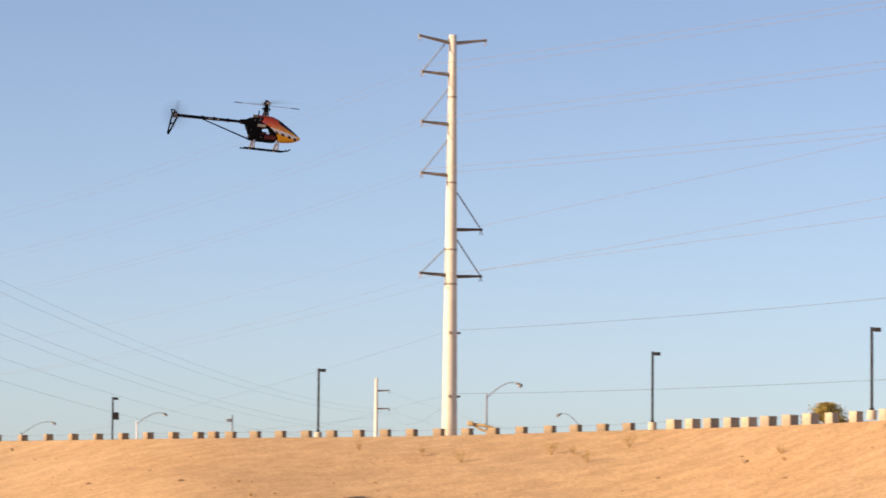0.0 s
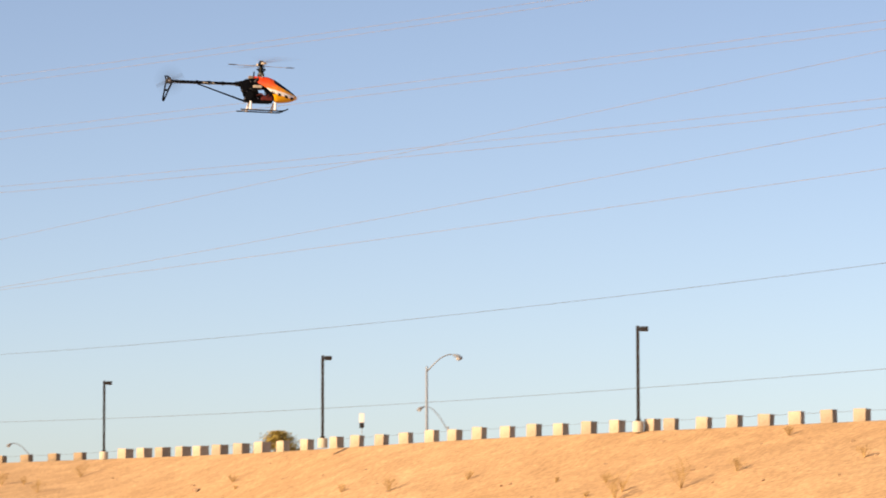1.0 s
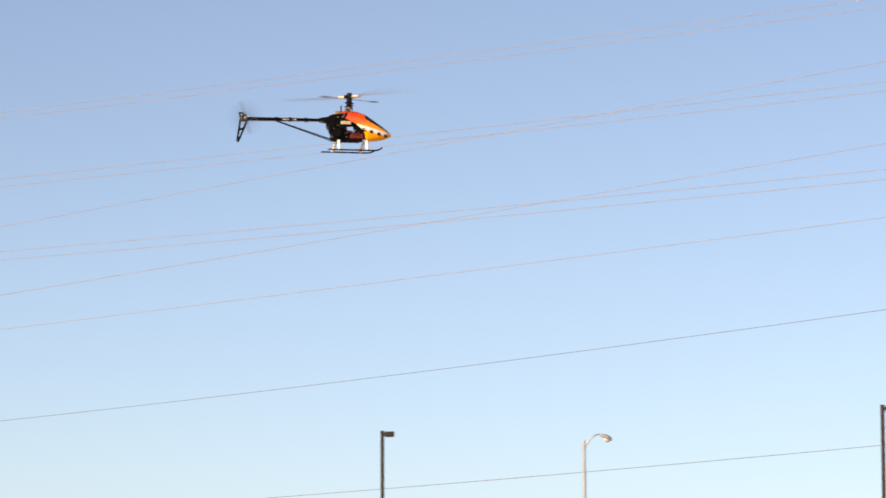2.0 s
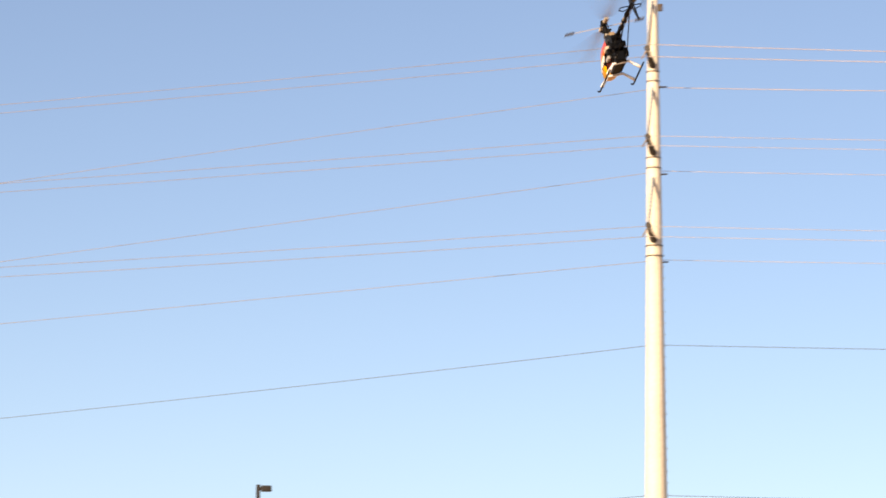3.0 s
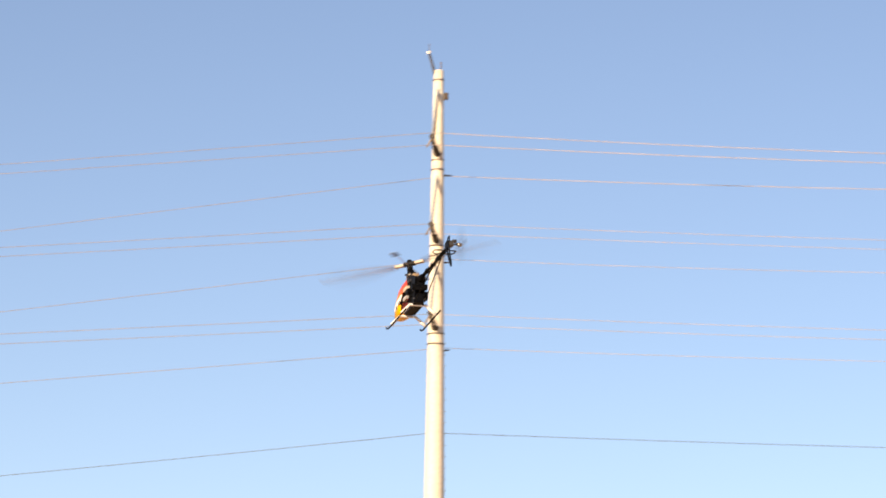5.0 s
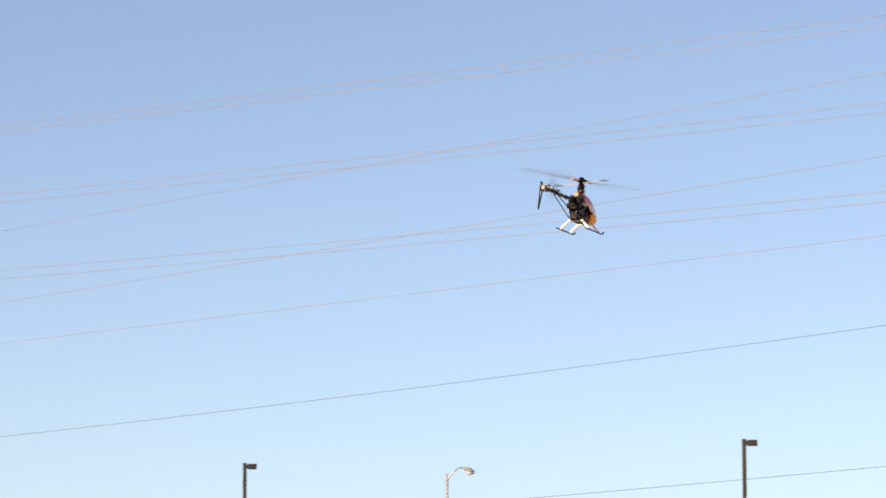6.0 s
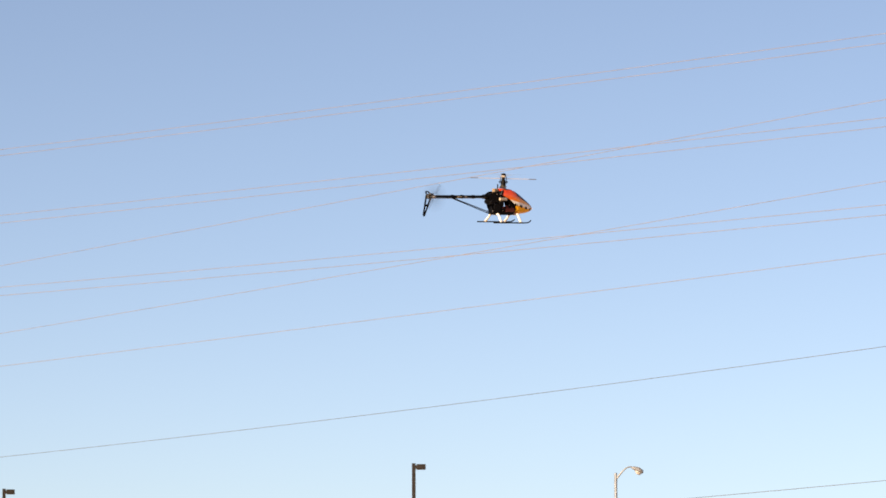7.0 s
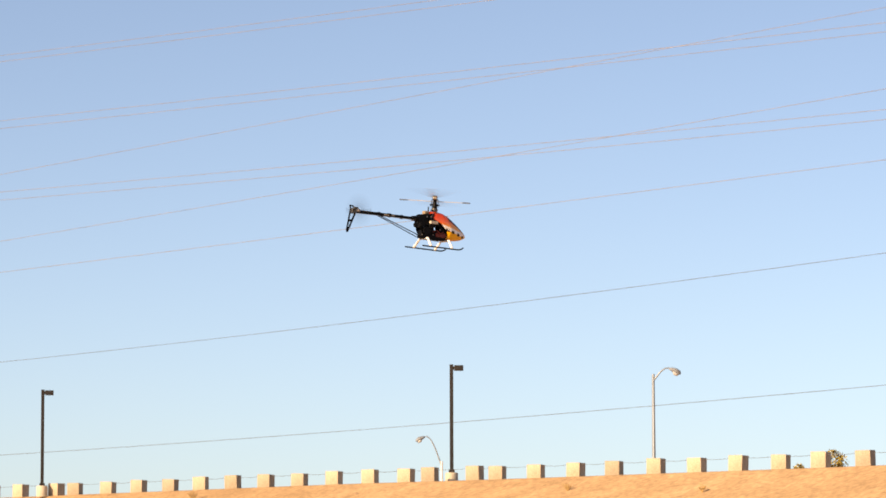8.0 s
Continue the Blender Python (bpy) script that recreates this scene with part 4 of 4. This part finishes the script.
    tube(bm, [(-0.11, 0, 0.004), (-0.13, 0, 0.003), (-0.165, 0, 0.002)], [0.02, 0.018, 0.0135], 16)
    part("boom_clamp", bm, BLACK, heli)
    bm = B()
    tube(bm, [(-0.15, 0, 0.002), (-0.40, 0, 0.001), (-0.59, 0, 0.0)], 0.0092, 16)
    part("tail_boom", bm, CARBON, heli, "long black tail boom", True)
    bm = B()
    tube(bm, [(-0.14, -0.012, -0.006), (-0.59, -0.006, -0.012)], 0.0016, 6)
    part("tail_pushrod", bm, STEEL, heli)
    for s in (-1, 1):
        bm = B()
        tube(bm, [(-0.405, s * 0.010, -0.008), (-0.098, s * 0.026, -0.105)], 0.0028, 8)
        part("boom_support", bm, CARBON, heli)
    for x in (-0.24, -0.33, -0.405):
        bm = B()
        tube(bm, [(x - 0.008, 0, 0.0012), (x + 0.008, 0, 0.0012)], 0.0125, 12)
        part("boom_ring", bm, BLACK, heli)
    # horizontal fin: an open loop either side
    bm = B()
    for s in (-1, 1):
        loop = [(-0.47, s * 0.01, 0.0), (-0.455, s * 0.03, 0.0), (-0.475, s * 0.055, 0.0), (-0.505, s * 0.055, 0.0), (-0.51, s * 0.02, 0.0), (-0.495, s * 0.008, 0.0)]
        tube(bm, loop, 0.003, 6)
    part("horizontal_fin", bm, CARBON, heli)
    bm = B()
    plate(bm, [(-0.560, 0.012), (-0.585, 0.018), (-0.603, 0.010), (-0.622, -0.118), (-0.615, -0.130), (-0.606, -0.126), (-0.556, -0.004)],
          [[(-0.572, -0.014), (-0.597, -0.016), (-0.602, -0.052), (-0.586, -0.048)], [(-0.590, -0.060), (-0.604, -0.066), (-0.610, -0.098), (-0.604, -0.095)]], 0.016, 0.020)
    part("vertical_fin", bm, CARBON, heli, "black slotted vertical fin")
    bm = B()
    box(bm, (-0.602, -0.012, -0.012), (-0.572, 0.012, 0.014), 0.003)
    box(bm, (-0.598, -0.030, 0.010), (-0.575, -0.008, 0.022), 0.003)
    tube(bm, [(-0.585, -0.008, 0.0), (-0.585, -0.044, 0.0)], 0.004, 8)
    tube(bm, [(-0.575, -0.028, 0.016), (-0.580, -0.040, 0.004)], 0.003, 6)
    box(bm, (-0.596, 0.010, -0.010), (-0.574, 0.017, 0.010), 0.002)
    part("tail_gearbox", bm, DARK_STEEL, heli)
    bm = B()
    plate(bm, [(-0.562, 0.008), (-0.585, 0.034), (-0.608, 0.036), (-0.612, 0.030), (-0.604, 0.008)], [[(-0.574, 0.010), (-0.589, 0.027), (-0.602, 0.027), (-0.598, 0.010)]], 0.010, 0.014)
    part("tail_bracket", bm, CARBON, heli, "black open loop over the tail gearbox")
    bm = B()
    tube(bm, [(-0.585, -0.036, 0.0), (-0.585, -0.052, 0.0), (-0.585, -0.060, 0.0)], [0.009, 0.008, 0.003], 10)
    part("tail_hub_cap", bm, STEEL, heli, "bright spinner over the tail hub", True)
    for s in (-1, 1):
        for x0, x1 in ((-0.372, -0.352), (-0.346, -0.318), (-0.312, -0.296)):
            bm = B()
            box(bm, (x0, s * 0.0096 - 0.0006, -0.0022), (x1, s * 0.0096 + 0.0006, 0.0042), 0.0)
            part("boom_marking", bm, CREAM, heli, "pale marking bar on the boom")
    # landing gear
    for x in (-0.068, 0.088):
        bm = B()
        tube(bm, [(x - 0.004, -0.089, -0.160), (x, -0.066, -0.136), (x + 0.004, -0.042, -0.110), (x + 0.004, 0.042, -0.110), (x, 0.066, -0.136), (x - 0.004, 0.089, -0.160)], [0.0085, 0.0075, 0.0068, 0.0068, 0.0075, 0.0085], 10)
        part("skid_strut", bm, WHITE_P, heli, "white plastic skid strut", True)
    for s in (-1, 1):
        bm = B()
        tube(bm, [(-0.135, s * 0.09, -0.163), (0.12, s * 0.09, -0.163), (0.140, s * 0.09, -0.161), (0.156, s * 0.09, -0.155), (0.166, s * 0.09, -0.147)], 0.0042, 8)
        part("skid", bm, BLACK, heli, "thin black skid tube", True)
    # mast and swashplate
    bm = B()
    tube(bm, [(0, 0, 0.02), (0, 0, 0.125)], 0.0048, 10)
    for z, r in ((0.068, 0.022), (0.074, 0.018), (0.084, 0.010)):
        tube(bm, [(0, 0, z), (0, 0, z + 0.005)], r, 16)
    for a in (30, 150, 270):
        c, s = math.cos(radians(a)), math.sin(radians(a))
        tube(bm, [(c * 0.021, s * 0.021, 0.07), (c * 0.024, s * 0.024, 0.03)], 0.002, 6)
    part("mast", bm, DARK_STEEL, heli)
    # main rotor, turning about the mast
    rotor = new("main_rotor")
    rotor.parent = heli
    bm = B()
    box(bm, (-0.013, -0.030, -0.009), (0.013, 0.030, 0.009), 0.003)
    tube(bm, [(0, 0, 0.006), (0, 0, 0.020)], [0.016, 0.012], 14)
    box(bm, (-0.010, -0.012, -0.026), (0.010, 0.012, 0.014), 0.003)
    for s in (-1, 1):
        tube(bm, [(0.018 * s, 0.0, 0.0), (0.022 * s, 0.004 * s, -0.05)], 0.002, 6)
    part("rotor_head", bm, BLACK, rotor)
    for s in (-1, 1):
        bm = B()
        box(bm, (-0.012, s * 0.054 - 0.026, -0.007), (0.011, s * 0.054 + 0.024, 0.007), 0.004)
        part("blade_grip", bm, CREAM, rotor, "pale cream blade grip")
    bm = B()
    box(bm, (-0.030, -0.006, -0.040), (0.030, 0.006, -0.032), 0.002)
    box(bm, (-0.006, -0.030, -0.056), (0.006, 0.030, -0.050), 0.002)
    tube(bm, [(0, 0, -0.075), (0, 0, -0.062), (0, 0, -0.048), (0, 0, -0.02)], [0.020, 0.014, 0.017, 0.013], 12)
    part("mixing_arm", bm, BLACK, rotor)
    for s in (-1, 1):
        bm = B()
        prof = [(-0.013, 0.0), (-0.006, 0.0028), (0.006, 0.0026), (0.026, 0.0), (0.006, -0.0016), (-0.006, -0.0018)]
        st = [(0.058, 0.35), (0.075, 0.45), (0.105, 1.0), (0.30, 1.0), (0.478, 0.98), (0.487, 0.9)]
        tw = radians(9.0)
        rg = [[bm.verts.new((k * s * (px * math.cos(tw) + pz * math.sin(tw)), yy * s, 0.02 * (yy - 0.05) + k * (pz * math.cos(tw) - px * math.sin(tw)))) for px, pz in prof] for yy, k in st]
        for r0, r1 in zip(rg, rg[1:]):
            for j in range(6):
                bm.faces.new((r0[j], r0[(j + 1) % 6], r1[(j + 1) % 6], r1[j]))
        bm.faces.new(rg[0][::-1])
        bm.faces.new(rg[-1])
        bmesh.ops.recalc_face_normals(bm, faces=bm.faces)
        part("rotor_blade", bm, GREY_P, rotor, "pale fibreglass main blade")
    for s in (-1, 1):
        bm = B()
        steps, rad = 14, (0.075, 0.15, 0.25, 0.36, 0.484)
        rg = []
        for r in rad:
            half = 30.0 * (1.0 - 0.35 * (r / 0.484) ** 2)
            rg.append([bm.verts.new((r * math.sin(radians(half * (2 * k / steps - 1))), s * r * math.cos(radians(half * (2 * k / steps - 1))), 0.02 * (r - 0.05) + 0.003 * s)) for k in range(steps + 1)])
        for r0, r1 in zip(rg, rg[1:]):
            for k in range(steps):
                bm.faces.new((r0[k], r0[k + 1], r1[k + 1], r1[k]))
        part("blade_sweep", bm, BLADE_SWEEP, rotor, "faint smear of a fast main blade", True)
    bm = B()
    tube(bm, [(-0.205, 0, -0.014), (0.205, 0, -0.014)], 0.0018, 6)
    part("flybar", bm, CREAM, rotor, "thin pale flybar rod")
    for s in (-1, 1):
        bm = B()
        box(bm, (s * 0.165, -0.016, -0.0165), (s * 0.215, 0.016, -0.0115), 0.002) if s > 0 else box(bm, (-0.215, -0.016, -0.0165), (-0.165, 0.016, -0.0115), 0.002)
        part("flybar_paddle", bm, GREY_PAD, rotor)
    # tail rotor
    tail = new("tail_rotor")
    tail.parent = heli
    bm = B()
    tube(bm, [(0, 0.004, 0), (0, -0.010, 0)], 0.010, 12)
    part("tail_hub", bm, STEEL, tail)
    for s in (-1, 1):
        bm = B()
        box(bm, (-0.010, -0.006, 0.012), (0.012, -0.004, 0.092), 0.0008) if s > 0 else box(bm, (-0.012, -0.006, -0.092), (0.010, -0.004, -0.012), 0.0008)
        part("tail_blade", bm, SMOKE, tail, "thin smoky tail blade")
    bm = B()
    rg = [[bm.verts.new((r * math.sin(math.tau * k / 28), -0.008, r * math.cos(math.tau * k / 28))) for k in range(28)] for r in (0.018, 0.05, 0.075, 0.105)]
    for r0, r1 in zip(rg, rg[1:]):
        for k in range(28):
            bm.faces.new((r0[k], r0[(k + 1) % 28], r1[(k + 1) % 28], r1[k]))
    part("tail_sweep", bm, TAIL_SWEEP, tail, "faint smear of the fast tail blades", True)
    return heli, rotor, tail


HELI, ROTOR, TAIL = helicopter()


def attitude(x, y, z, yaw, pitch, bank):
    """Heading in degrees to the right of +Y, nose up, right side down."""
    a, p, b = radians(yaw), radians(pitch), radians(bank)
    fwd = Vector((math.sin(a) * math.cos(p), math.cos(a) * math.cos(p), math.sin(p)))
    l0 = Vector((-math.cos(a), math.sin(a), 0))
    u0 = fwd.cross(l0)
    left = l0 * math.cos(b) + u0 * math.sin(b)
    up = fwd.cross(left)
    return Matrix(((fwd.x, left.x, up.x, x), (fwd.y, left.y, up.y, y), (fwd.z, left.z, up.z, z), (0, 0, 0, 1)))


FLIGHT = [
    (0, -1.185, 23.059, 4.18, 78.4, -4.4, 4.5),
    (0.1, -0.883, 23.803, 4.217, 79.7, -3.9, 4.7),
    (0.3, -0.203, 24.903, 4.359, 82.6, -3.4, 3.5),
    (0.5, 0.494, 24.305, 4.432, 85, -2.6, 4),
    (0.6, 0.85, 24.148, 4.459, 86.4, -2.2, 3.3),
    (0.8, 1.547, 23.481, 4.504, 87, -1.6, 2.8),
    (1, 2.263, 22.577, 4.592, 87.1, -1.4, 3.4),
    (1.2, 2.968, 21.673, 4.571, 88.8, -1.7, 5.1),
    (1.5, 4.057, 20.498, 4.599, 91.6, -1.1, 6.4),
    (1.8, 5.174, 19.355, 4.606, 96.6, -0.9, 4.9),
    (2, 5.921, 18.588, 4.689, 95.3, 0.3, 3.9),
    (2.1, 6.209, 17.947, 4.699, 93.4, 1, 0.1),
    (2.2, 6.328, 16.856, 4.606, 86.1, 2, -3.2),
    (3.3, 10.507, 15.008, 5.463, 12.7, -17.7, -16.8),
    (3.5, 10.79, 14.723, 5.536, 13.4, -18.9, -17.7),
    (4, 10.626, 13.904, 5.264, 10.8, -21, -11.1),
    (4.5, 10.345, 14.295, 4.828, 9.6, -20.3, -7),
    (5, 9.41, 15.055, 4.402, 13.1, -13.8, -0.9),
    (5.2, 9.176, 15.788, 4.377, 15.6, -11.8, 3.4),
    (6.3, 8.133, 20.192, 4.769, 50.5, 3.9, 5.3),
    (6.5, 8, 20.674, 4.861, 52.3, 6.2, 8.2),
    (7, 7.816, 21.907, 4.996, 73.4, 4.2, 8.9),
    (7.2, 7.61, 21.724, 4.849, 73.5, 3.5, 9.4),
    (7.5, 7.108, 21.156, 4.535, 70, 2.2, 9.3),
    (8, 6.656, 20.586, 4.012, 72, -2.6, 2.5),
]
# blade direction at a few moments, degrees round the mast; the rotor keeps spinning between them
BLADES = [(0.0, 5), (0.5, 122), (1.0, 8), (1.5, 22), (2.0, 33), (3.5, 30), (4.0, 115), (4.5, 155), (5.0, 138), (6.5, 28), (7.0, 142), (7.5, 50), (8.0, 142)]


def spin():
    rows, ang = [], float(BLADES[0][1])
    rows.append((0.0, ang))
    for (t0, _), (t1, want) in zip(BLADES, BLADES[1:]):
        n = round((t1 - t0) * FPS)
        goal = ang + 80.0 * n
        goal += (want - goal + 90) % 180 - 90
        for k in range(1, n + 1):
            rows.append((t0 + k / FPS, ang + (goal - ang) * k / n))
        ang = goal
    return rows


def motions():
    walk(HELI, [(r[0], attitude(*r[1:])) for r in FLIGHT])
    turns = spin()
    walk(ROTOR, [(t, pose(0, 0, 0.136, 0, 0, a)) for t, a in turns])
    walk(TAIL, [(t, pose(-0.585, -0.045, 0.0, 0, 1.1 * a, 0)) for t, a in turns])


motions()
